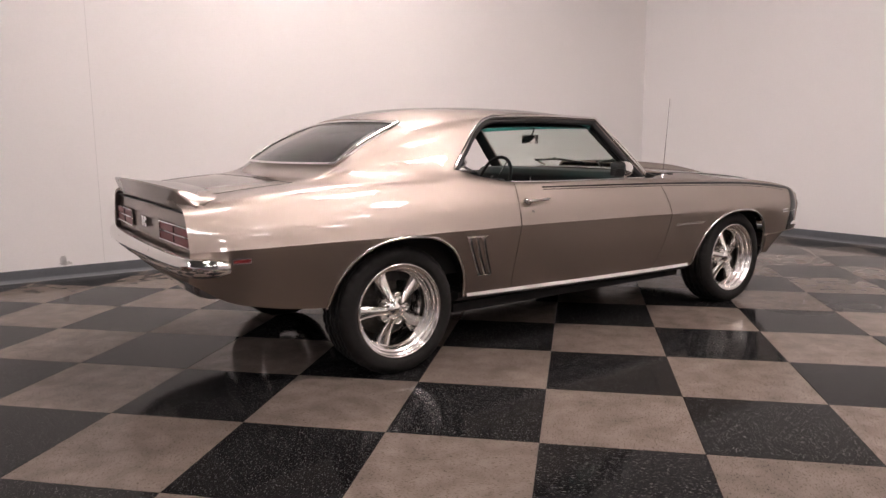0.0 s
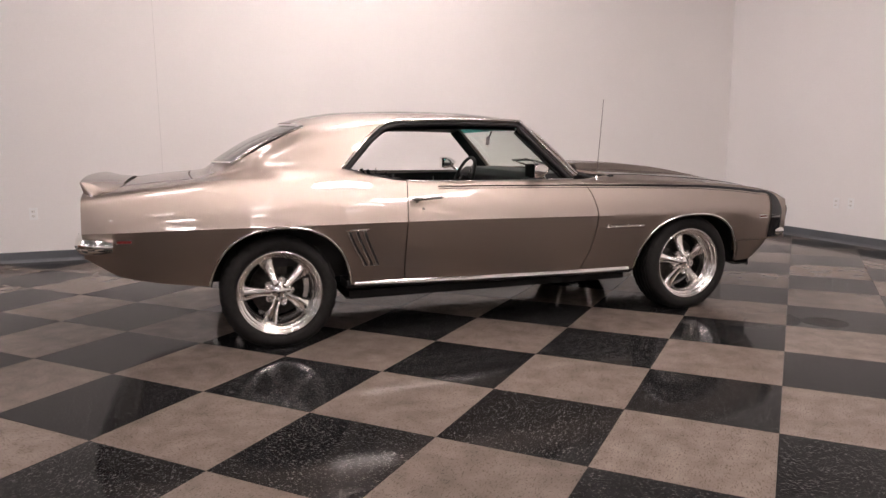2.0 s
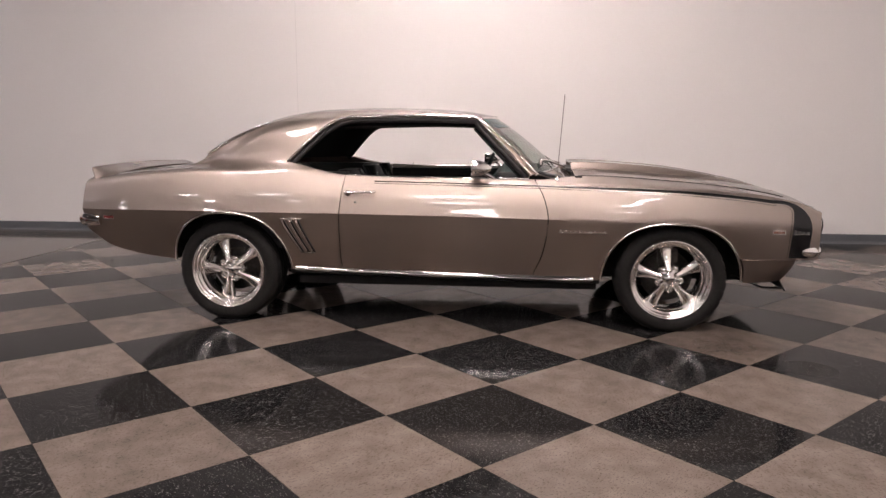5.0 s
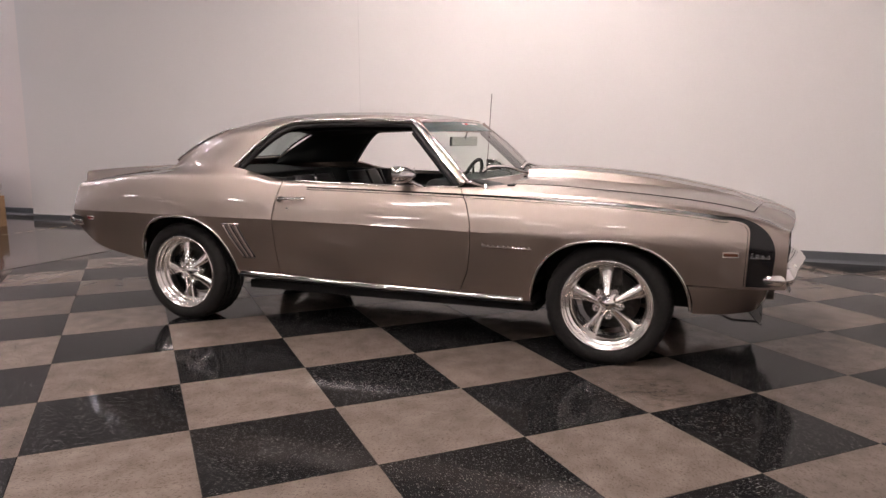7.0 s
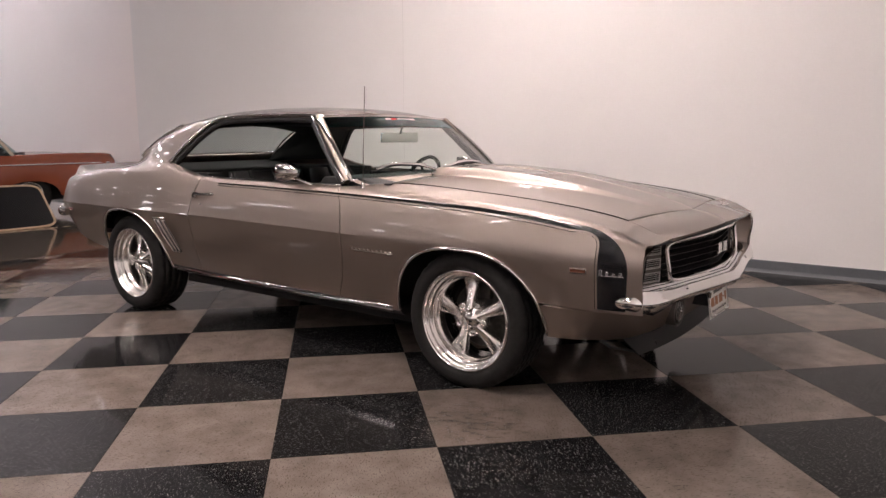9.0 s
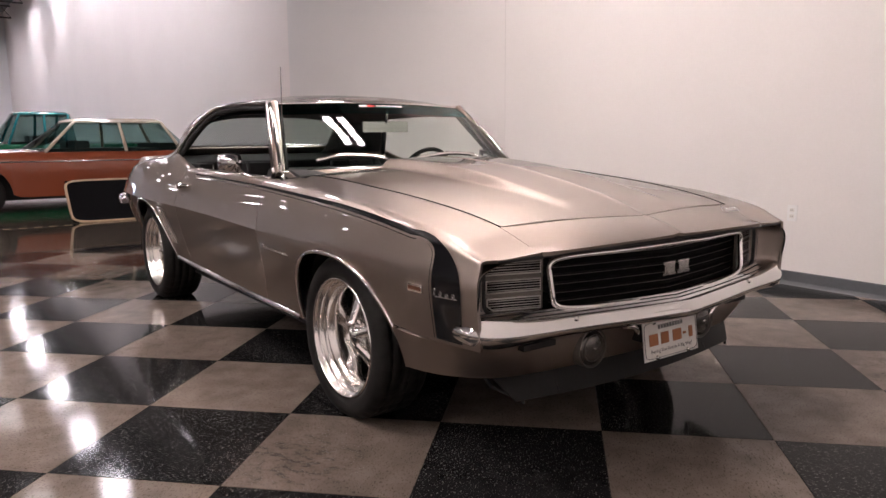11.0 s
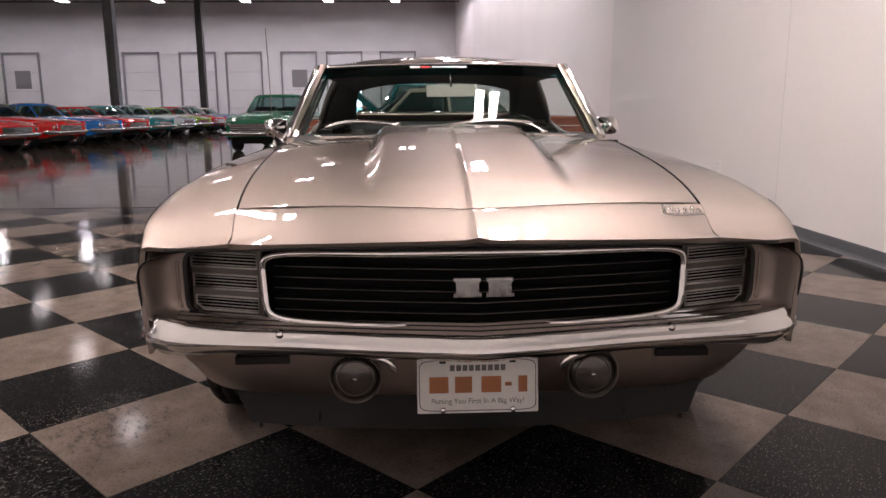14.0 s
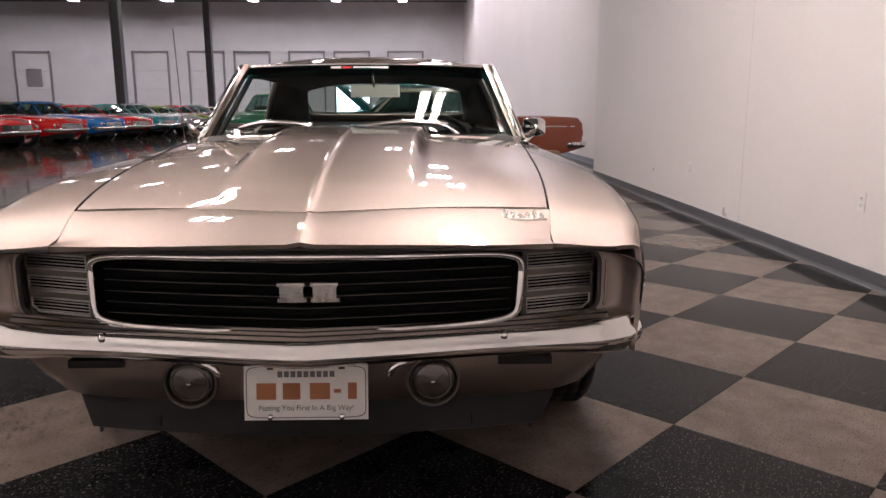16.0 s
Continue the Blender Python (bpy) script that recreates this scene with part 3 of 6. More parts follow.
def flank(x, s):
    """The half width and height of the skin at station x; s runs 0 (sill), 1 (crease), 2 (inner edge). The crease melts away ahead of the door."""
    d = soft_crease(x) if x > 0.1 else 0.0
    d = min(d, s, 2 - s)
    if d < 0.004 or abs(s - 1) > 0.62:
        return raw_flank(x, s)
    fade = min(1.0, (0.62 - abs(s - 1)) / 0.2)
    y = z = 0.0
    for k, w in ((-1.0, 0.11), (-0.5, 0.22), (0.0, 0.34), (0.5, 0.22), (1.0, 0.11)):
        a, b = raw_flank(x, s + d * k * fade)
        y, z = y + w * a, z + w * b
    return y, z


def raw_flank(x, s):
    y0, z0, yc, zc = bot_y(x), bot_z(x), cre_y(x), cre_z(x)
    if s <= 1:
        z = z0 + (zc - z0) * s
        return y0 + (yc - y0) * (1.2 * s - 0.2 * s * s), z
    pts = [(yc, zc), (yc - 0.33 * (yc - sho_y(x)) - 0.004, zc + 0.5 * (sho_z(x) - zc)), (sho_y(x), sho_z(x)), (top_y(x), top_z(x)), (inn_y(x), inn_z(x))]
    p = [Vector((a, b)) for a, b in pts]
    p = [2 * p[0] - p[1]] + p + [2 * p[-1] - p[-2]]
    marks = (0.0, 0.34, 0.68, 0.86, 1.0)
    f = s - 1
    i = 0
    while i < 3 and f > marks[i + 1]:
        i += 1
    t = (f - marks[i]) / (marks[i + 1] - marks[i])
    a, b, c, d = p[i], p[i + 1], p[i + 2], p[i + 3]
    q = 0.5 * (2 * b + (c - a) * t + (2 * a - 5 * b + 4 * c - d) * t**2 + (3 * b - a - 3 * c + d) * t**3)
    return q.x, q.y


def s_at(x, z):
    """The s below the crease at which the skin is at height z."""
    return (z - bot_z(x)) / (cre_z(x) - bot_z(x))


ARCHES = {"rear": (-1.352, 0.392, 0.30, 0.693), "front": (1.372, 0.412, 0.28, 0.660)}


def arch_z(x, which):
    c, w, z0, z1 = ARCHES[which]
    f = 1 - (abs(x - c) / w) ** 2.5
    return z0 + (z1 - z0) * f ** (1 / 2.1) if f > 0 else None


door_rear = curve_of([0.30, 0.40, 0.645, 0.80, 0.93], [-0.622, -0.640, -0.634, -0.622, -0.606])
door_front = curve_of([0.30, 0.33, 0.47, 0.675, 0.80, 0.90], [0.548, 0.556, 0.612, 0.638, 0.612, 0.558])
S_UP = [1 + k / 22 for k in range(23)]


def flank_panel(stations, lower, shift):
    """Rows of points from the lower edge over the crease to the inner edge, at each station."""
    rows = []
    for x in stations:
        lo = lower(x)
        row = []
        for s in [lo + (1 - lo) * k / 12 for k in range(12)] + S_UP:
            z = flank(x, s)[1]
            xx = shift(x, z, flank(x, s)[0])
            y, z = flank(xx, s)
            row.append((xx, -y, z))
        rows.append(row)
    return rows


def spaced(a, b, n, keys=()):
    xs = [a + (b - a) * k / n for k in range(n + 1)]
    for c, w in keys:
        xs += [c + w * math.cos(PI * k / 28) for k in range(29)]
    xs = sorted(x for x in xs if a - 1e-6 <= x <= b + 1e-6)
    out = [xs[0]]
    for x in xs[1:]:
        if x - out[-1] > 0.0015:
            out.append(x)
    return out


def quarter_low(x):
    z = arch_z(x, "rear")
    return max(0.0, s_at(x, z)) if z else 0.0


def fender_low(x):
    z = arch_z(x, "front")
    if z and z > 0.455:
        return max(0.0, s_at(x, z))
    if x > 1.5:
        return s_at(x, 0.455)
    return max(0.0, s_at(x, z)) if z else 0.0


on_crease = lambda p: abs(p.z - cre_z(p.x)) < 0.0002 and abs(abs(p.y) - cre_y(p.x)) < 0.004
GAP = 0.0028
quarter_xs = sorted([x for x in spaced(-2.36, -0.62, 46, [(ARCHES["rear"][0], ARCHES["rear"][1] + 0.001)]) if abs(x + 1.80) > 0.006 and abs(x + 0.985) > 0.006] + [-1.80, -0.985])
quarter_rows = flank_panel(quarter_xs, quarter_low,
                           lambda x, z, y: x + max(0, (x + 0.96) / 0.34) ** 2 * (door_rear(z) - GAP + 0.62))
door_rows = flank_panel(spaced(-0.62, 0.60, 30), lambda x: 0.0,
                        lambda x, z, y: x + ((0.60 - x) / 1.22) * (door_rear(z) + GAP + 0.62) + ((x + 0.62) / 1.22) * (door_front(z) - GAP - 0.60))
fender_rows = flank_panel(spaced(0.60, 2.19, 42, [(ARCHES["front"][0], ARCHES["front"][1] + 0.001)]), fender_low,
                          lambda x, z, y: x + max(0, (0.95 - x) / 0.35) ** 2 * (door_front(z) + GAP - 0.60) + max(0, (x - 2.05) / 0.14) ** 2 * (2.279 - 0.025 * y - 0.075 * y * y - 2.19))
mirrored = lambda rows: [[(x, -y, z) for x, y, z in r] for r in rows]

# Roof, sails and quarters form one shell.
drip_y = curve_of([-1.174, -0.9, -0.62, -0.2, 0.19], [0.553, 0.592, 0.622, 0.632, 0.632])
drip_z = curve_of([-1.174, -0.9, -0.62, -0.2, 0.19], [1.243, 1.268, 1.280, 1.287, 1.276])
mid_z = curve_of([-1.26, -1.1, -0.87, -0.47, -0.2, 0.1, 0.30], [1.275, 1.316, 1.345, 1.355, 1.350, 1.329, 1.294])
NR = 22


def roof_point(x, f):
    """f from -1 to 1 across; the front and rear edges bow."""
    u = (x + 1.174) / 1.364
    bow = 0.11 * u**3 * (1 - f * f) - 0.07 * (1 - u) ** 3 * (1 - f * f)
    y, e = drip_y(x) * f, drip_z(x)
    m = mid_z(x + 0.11 * u**3 - 0.07 * (1 - u) ** 3)
    return (x + bow, y, e + (m - e) * (1 - abs(f) ** 2.6))


base_xs = [x for x in quarter_xs if -1.8001 <= x <= -0.9849]
sail_u = [(x + 1.80) / 0.815 for x in base_xs]
sail_xs = [-1.174 + 0.554 * u for u in sail_u]
roof_xs = sail_xs + [-0.62 + 0.81 * k / 20 for k in range(1, 21)]
roof_rows = [[roof_point(x, -1 + 2 * k / NR) for k in range(NR + 1)] for x in roof_xs]
front_edge = spline([(-0.985, -0.776, 1.0), (-0.925, -0.747, 1.066), (-0.86, -0.716, 1.132), (-0.78, -0.672, 1.205), (-0.70, -0.638, 1.256), (-0.62, -0.622, 1.280)], 17)
rear_low = [(-1.80, -0.60, inn_z(-1.80)), (-1.72, -0.603, 0.970), (-1.65, -0.610, 0.994), (-1.579, -0.616, 1.037)]
low = spline(rear_low, 9)
rear_edge = low + spline([rear_low[-1], (-1.38, -0.590, 1.148), (-1.174, -0.553, 1.243)], 9)[1:]
base_edge = [Vector((x, -inn_y(x), inn_z(x))) for x in base_xs]
top_edge = [Vector(roof_point(x, -1)) for x in sail_xs]
sail_rows = []
for i, u in enumerate(sail_u):
    row = []
    for j in range(17):
        v = j / 16
        p = (1 - v) * base_edge[i] + v * top_edge[i] + (1 - u) * rear_edge[j] + u * front_edge[j]
        p -= (1 - u) * (1 - v) * base_edge[0] + u * (1 - v) * base_edge[-1] + (1 - u) * v * top_edge[0] + u * v * top_edge[-1]
        bulge = 0.022 * math.sin(PI * u) * (math.sin(PI * v) ** 0.8) * (v - 0.18)
        p += Vector((0, -1.0, 0.35)) * bulge * 2
        row.append(tuple(p))
    sail_rows.append(row)
shell = Geo()
shell.grid(quarter_rows).grid(mirrored(quarter_rows), flip=True)
shell.grid(sail_rows).grid(mirrored(sail_rows), flip=True)
shell.grid(roof_rows)
# Filler between the rear window and the deck lid.
fill = []
for k in range(21):
    f = -1 + 2 * k / 20
    q = 1 - f * f
    row = []
    for j, e in enumerate(low):
        t = j / 8
        row.append((e.x - (0.02 + 0.08 * t) * q, -e.y * f, e.z + (0.010 - 0.015 * t) * q))
    fill.append(row)
shell.grid(fill, flip=True)
body = solid(part("body_shell", shell, PAINT, car, weld=0.0004, sharp=65, crease=on_crease, soften=(lambda p: p.x < -1.05 and p.x > -1.95 and abs(p.y) > 0.50 and 0.955 < p.z < 1.12, 14)), 0.012)

for rows, sgn in ((door_rows, -1), (mirrored(door_rows), 1)):
    flip = sgn > 0
    d = solid(part("door", Geo().grid(rows, flip=flip), PAINT, car, sharp=24, crease=on_crease), 0.014)
    seq = lambda pts: [(x, sgn * y, z) for x, y, z in pts]
    # Outside handle: two escutcheons, a strap and a button.
    h = Geo()
    h.tube(seq([(-0.60, 0.889, 0.822), (-0.575, 0.899, 0.822), (-0.50, 0.903, 0.825), (-0.43, 0.899, 0.828), (-0.405, 0.886, 0.829)]), [0.012, 0.012, 0.0075, 0.008, 0.008], 10)
    part("handle", h, CHROME, d, "chrome door handle")
    b = Geo().revolve([(0.0, -0.012), (0.016, -0.012), (0.019, 0.0), (0.021, 0.012)] if sgn < 0 else [(0.021, -0.012), (0.019, 0.0), (0.016, 0.012), (0.0, 0.012)], 18, (-0.575, sgn * 0.895, 0.818))
    part("push_button", b, CHROME, d)
    b = Geo().revolve([(0.0, -0.004), (0.009, -0.004), (0.010, 0.008)] if sgn < 0 else [(0.010, -0.008), (0.009, 0.004), (0.0, 0.004)], 16, (-0.531, sgn * 0.890, 0.762))
    part("lock", b, CHROME, d)
    # Belt moulding and the inner panel.
    part("belt_trim", Geo().tube([(x, sgn * (inn_y(x) + 0.004), inn_z(x) + 0.004) for x in [-0.60 + 1.12 * k / 20 for k in range(21)]], 0.006, 6), CHROME, d)
    pan = Geo().box(-0.59, 0.50, min(sgn * 0.70, sgn * 0.765), max(sgn * 0.70, sgn * 0.765), 0.33, 0.90)
    part("door_panel", pan, VINYL, d, "black vinyl inner door panel", bevel=0.012)
    part("armrest", Geo().box(-0.35, 0.15, min(sgn * 0.63, sgn * 0.70), max(sgn * 0.63, sgn * 0.70), 0.60, 0.66), VINYL, d, bevel=0.015)
    part("lock_knob", Geo().tube([(-0.42, sgn * 0.735, 0.89), (-0.42, sgn * 0.735, 0.945)], 0.004, 6), CHROME, d)
    f = solid(part("front_fender", Geo().grid(mirrored(fender_rows) if flip else fender_rows, flip=flip), PAINT, car, sharp=24, crease=on_crease), 0.012)

    # Chrome along the wheel openings and the sill.
    for which in ("rear", "front"):
        c, w, z0, z1 = ARCHES[which]
        pts = []
        for k in range(49):
            x = c - (w - 0.001) * math.cos(PI * k / 48)
            z = arch_z(x, which)
            if which == "front" and x > 1.5 and z < 0.31:
                z = 0.31
            if z < bot_z(x):
                z = bot_z(x)
            y = flank(x, max(0, s_at(x, max(z, bot_z(x)))))[0]
            pts.append((x, sgn * (y + 0.001), z))
        part("wheel_lip", Geo().tube(pts, 0.0085, 6), CHROME, car, "thin chrome wheel opening trim")
        inner = Geo()
        rows_in = []
        for k in range(25):
            a = PI * k / 24
            x, z = c - (w + 0.012) * math.cos(a), 0.37 + 0.34 * math.sin(a) ** 0.7
            rows_in.append([(x, sgn * y, z) for y in (0.45, 0.60, 0.72, 0.785)])
        inner.grid(rows_in, flip=sgn > 0)
        inner.add([(c + dx, sgn * 0.45, z) for dx in (-0.42, 0.42) for z in (0.33, 0.72)], [(0, 1, 3, 2)])
        part("wheel_house", inner, SHADOW_BLACK, car)
    sill = [(-0.004, 0.037), (0.005, 0.035), (0.017, 0.018), (0.017, 0.006), (0.010, -0.002), (0.0, -0.004)]
    g = Geo().loft([[(x, sgn * (bot_y(x) - 0.004 + o), bot_z(x) - 0.008 + z) for o, z in sill] for x in [-0.94 + 1.86 * k / 12 for k in range(13)]])
    part("rocker_trim", g, CHROME, car, "bright chrome rocker moulding", turn_out=True)
    g = Geo()
    g.loft([[(x, sgn * y, bot_z(x) + z) for y, z in ((0.60, 0.02), (0.805, 0.02), (0.81, -0.008), (0.78, -0.030), (0.60, -0.040))] for x in (-0.98, 0.0, 0.96)])
    part("sill", g, SATIN_BLACK, car, smooth=False, turn_out=True)
    # Quarter louvres: three slanted hooked ribs.
    for k in range(3):
        x0, x1 = -0.99 + 0.045 * k, -0.885 + 0.036 * k
        pts = []
        for j in range(13):
            t = j / 12
            z = 0.652 - 0.205 * t
            x = x0 + (x1 - x0) * t**1.15
            pts.append((x, sgn * (flank(x, s_at(x, z))[0] + 0.002), z))
        part("louvre", Geo().tube(pts, 0.0075, 6), PAINT, car)
        pts2 = [(x + 0.013, y - sgn * 0.0018, z) for x, y, z in pts]
        part("louvre_slot", Geo().tube(pts2, 0.0055, 6), SATIN_BLACK, car)
    for x0, x1, z in ((-1.0, -0.868, 0.661), (-0.892, -0.800, 0.443)):
        part("louvre_cap", Geo().tube([(x, sgn * (flank(x, s_at(x, z))[0] + 0.002), z) for x in (x0, (x0 + x1) / 2, x1)], 0.004, 6), CHROME, car)
    # Drip rail, pillar trim and black weather strip round the side opening.
    rail = [Vector((x, sgn * y, z)) for x, y, z in [(p.x, abs(p.y), p.z) for p in front_edge]] + [Vector((x, sgn * drip_y(x), drip_z(x))) for x in [-0.62 + 0.81 * k / 16 for k in range(1, 17)]]
    pill = [Vector((0.19 + (0.535 - 0.19) * t, sgn * (0.634 + (0.755 - 0.634) * t), 1.276 - (1.276 - 0.925) * t)) for t in [k / 10 for k in range(1, 11)]]
    out = Vector((0, sgn * 0.006, 0.003))
    part("drip_rail", Geo().tube([p + out for p in rail + pill], 0.0095, 8), CHROME, car, "chrome drip rail round the side window")
    strip = [p + Vector((0.012 if i < 17 else 0, -sgn * 0.012, -0.022)) for i, p in enumerate(rail)] + [p + Vector((-0.022, -sgn * 0.012, -0.016)) for p in pill]
    part("weather_strip", Geo().tube(strip, 0.019, 8), SATIN_BLACK, car)
    # Windscreen pillar.
    rings = []
    for k in range(9):
        t = k / 8
        p = Vector((0.19 + 0.345 * t, sgn * (0.626 + 0.122 * t), 1.276 - 0.351 * t))
        ax, in_ = Vector((0.019, 0, 0.014)), Vector((0.004, -sgn * 0.024, 0))
        rings.append([p - ax, p + ax * 0.4, p + ax + in_ * 0.6, p + ax * 0.8 + in_ * 1.6, p - ax + in_ * 1.4])
    part("windscreen_pillar", Geo().loft(rings), PAINT, car, turn_out=True, sharp=60)
    # Inner trim of the sail and pillar.
    trim = [[(x + 0.008, sgn * (abs(y) - 0.035), z - 0.012) for x, y, z in r] for r in sail_rows]
    part("sail_trim", Geo().grid(trim, flip=sgn < 0), VINYL, car)
    ptrim = [[tuple(Vector(p) + Vector((dx, -sgn * dy, dz))) for dx, dy, dz in ((-0.05, 0.03, -0.03), (-0.03, 0.055, -0.025), (0.0, 0.065, 0.0))] for p in pill]
    solid(part("pillar_trim", Geo().grid(ptrim), VINYL, car), 0.012)
    part("quarter_trim", Geo().box(-1.45, -0.62, min(sgn * 0.66, sgn * 0.75), max(sgn * 0.66, sgn * 0.75), 0.45, 0.94), VINYL, car, bevel=0.015)
    # Side marker lamps.
    for nm, x, z, lens, ln in (("rear_marker", -2.155, 0.648, RED_LENS, 0.036), ("front_marker", 1.955, 0.62, AMBER_LENS, 0.032)):
        y = flank(x, s_at(x, z))[0]
        tilt = math.degrees(math.atan2(flank(x + 0.03, s_at(x + 0.03, z))[0] - flank(x - 0.03, s_at(x - 0.03, z))[0], 0.06))
        at = pose(x, sgn * y, z, 0, 0, sgn * tilt)
        o = part(nm, Geo().box(-ln - 0.004, ln + 0.004, -0.005, 0.005, -0.0125, 0.0125, turn=at), CHROME, car, bevel=0.003)
        part("lens", Geo().box(-ln, ln, -0.0065, 0.0065, -0.006, 0.006, turn=at), lens, o, bevel=0.002)

# Black nose band that runs back into a stripe along the fender and door, with a fine line beside it.
def s_of(x, z):
    """The s above the sill at which the skin is at height z."""
    a, b = 0.0, 1.86
    for _ in range(24):
        m = (a + b) / 2
        a, b = (m, b) if flank(x, m)[1] < z else (a, m)
    return (a + b) / 2


def band_edges(inset):
    """The outer and inner edge of the band as (x, z), from the door back edge to the foot of the nose."""
    mid = lambda x: flank(x, 1.635 - 0.06 * max(0, (x - 1.4) / 0.6))[1]
    wide = lambda x: 0.006 + 0.013 * max(0, (x + 0.3) / 2.3) ** 1.4
    xs = [-0.42 + 2.33 * k / 60 for k in range(61)]
    outer = [(x, mid(x) + wide(x) / 2) for x in xs]
    inner = [(x, mid(x) - wide(x) / 2 - inset) for x in xs]
    (xo, zo), (xi, zi) = outer[-1], inner[-1]
    for k in range(1, 19):
        a = PI / 2 * k / 18
        outer.append((xo + (2.150 - xo) * math.sin(a) ** 0.85, 0.62 + (zo - 0.62) * math.cos(a) ** 0.95))
        inner.append((xi + (2.036 - inset - xi) * math.sin(a) ** 0.7, 0.715 + (zi - 0.715) * math.cos(a) ** 0.7))
    for k in range(1, 13):
        t = k / 12
        outer.append((2.150 - 0.010 * t, 0.62 - 0.156 * t))
        inner.append((2.036 - inset - 0.008 * t, 0.715 - 0.251 * t))
    return outer, inner


def on_skin(x, z, sgn, lift=0.0022):
    s = s_of(x, z)
    y = flank(x, s)[0]
    return (x, sgn * (y + lift), z + 0.35 * lift)


for sgn in (-1, 1):
    outer, inner = band_edges(0.0)
    rows = [[on_skin(o[0] + (i[0] - o[0]) * j / 8, o[1] + (i[1] - o[1]) * j / 8, sgn) for j in range(9)] for o, i in zip(outer, inner)]
    part("nose_band", Geo().grid(rows, flip=sgn > 0), BLACK_PAINT, car, "gloss black band on the nose running back into a stripe", turn_out=False)
    fine = band_edges(0.0085)[1]
    rows = [[on_skin(x, z - d, sgn) if k < 62 else on_skin(x - d, z, sgn) for d in (0.0, 0.0026)] for k, (x, z) in enumerate(fine)]
    part("pin_stripe", Geo().grid(rows, flip=sgn > 0), BLACK_PAINT, car)

# Hood with its raised cowl and the ridge down the middle.
def hood_z(x, y):
    e, yi = inn_z(min(x, 2.2)), inn_y(min(x, 2.2))
    f = min(abs(y) / yi, 1)
    h = 0.030 * (1 - f**2.2)
    w = 0.272 + 0.03 * (2.0 - x) / 1.2
    rise = min(max((2.03 - x) / 0.75, 0), 1)
    rise = rise * rise * (3 - 2 * rise)
    t = min(max((w + 0.03 - abs(y)) / 0.062, 0), 1)
    h += (0.006 + 0.036 * rise) * (t * t * (3 - 2 * t)) * (1 if x < 1.96 else max(0, (2.03 - x) / 0.07))
    h += 0.0015 * max(0, 1 - abs(y) / 0.10) ** 2 + 0.003 * max(0, 1 - abs(y) / 0.014)
    return e + h


def hood_front(y):
    return 2.128 - 0.060 * (abs(y) / 0.62) - 0.016 * (y / 0.62) ** 2


def nose_x(y):
    return 2.285 - 0.020 * (abs(y) / 0.8) - 0.048 * (y / 0.8) ** 2


cross = sorted({round(v, 4) for v in [-1 + 2 * k / 40 for k in range(41)] + [sg * v for v in (0.006, 0.018, 0.03, 0.07, 0.10, 0.36, 0.38, 0.40, 0.42, 0.44, 0.46, 0.48) for sg in (-1, 1)]})
rows = []
for k in range(45):
    t = k / 44
    row = []
    for f in cross:
        x1 = hood_front(f * 0.63)
        x = 0.80 + (x1 - 0.0018 - 0.80) * t
        y = f * (inn_y(x) - 0.0065)
        row.append((x, y, hood_z(x, y)))
    rows.append(row)
hood_lid = solid(part("hood", Geo().grid(rows), PAINT, car, "bronze hood with a raised cowl scoop", sharp=50), 0.015)
for sgn in (-1, 1):
    part("hood_seam", Geo().tube([(x, sgn * (inn_y(x) - 0.003), inn_z(x) + 0.0012) for x in [0.82 + 1.235 * k / 20 for k in range(21)]], 0.0028, 5), PIT_BLACK, hood_lid)
rows = []
for k in range(13):
    t = k / 12
    row = []
    for f in cross:
        yy = f * 0.63
        x0, x1 = hood_front(yy) + 0.0018, nose_x(yy * (0.63 + 0.0) / 0.63)
        x = x0 + (x1 - x0) * t
        y = f * (inn_y(min(x, 2.2)) - 0.0015)
        za = hood_z(x0, yy)
        zb = 0.752 - 0.012 * abs(f) + 0.006 * max(0, 1 - abs(f) / 0.05)
        drop = 0.45 * t + 0.55 * t**2.2
        row.append((x, y, za + (zb - za) * drop + (inn_z(min(x, 2.2)) - za - (zb - za) * drop) * abs(f) ** 6))
    rows.append(row)
solid(part("header_panel", Geo().grid(rows), PAINT, car, sharp=50), 0.014)
lip = []
for k in range(41):
    y = -0.77 + 1.54 * k / 40
    lip.append((nose_x(y) - 0.010, y, 0.739 - 0.020 * abs(y)))
part("nose_lip", Geo().tube(lip, 0.0055, 6), SATIN_BLACK, car)
# Cowl, wipers and the dark well behind the hood.
base = lambda y: (0.715 - 0.16 * (abs(y) / 0.75) ** 2, 0.953 - 0.018 * (abs(y) / 0.75) ** 2)
rows = [[(base(y)[0] + (0.86 - base(y)[0]) * t, y, base(y)[1] - 0.03 * t - 0.02 * math.sin(PI * t)) for y in [-0.74 + 1.48 * k / 24 for k in range(25)]] for t in (0, 0.25, 0.5, 0.75, 1)]
part("cowl", Geo().grid(rows), PAINT, car)
part("cowl_grille", Geo().box(0.77, 0.86, -0.30, 0.30, 0.935, 0.951), SATIN_BLACK, car, smooth=False)
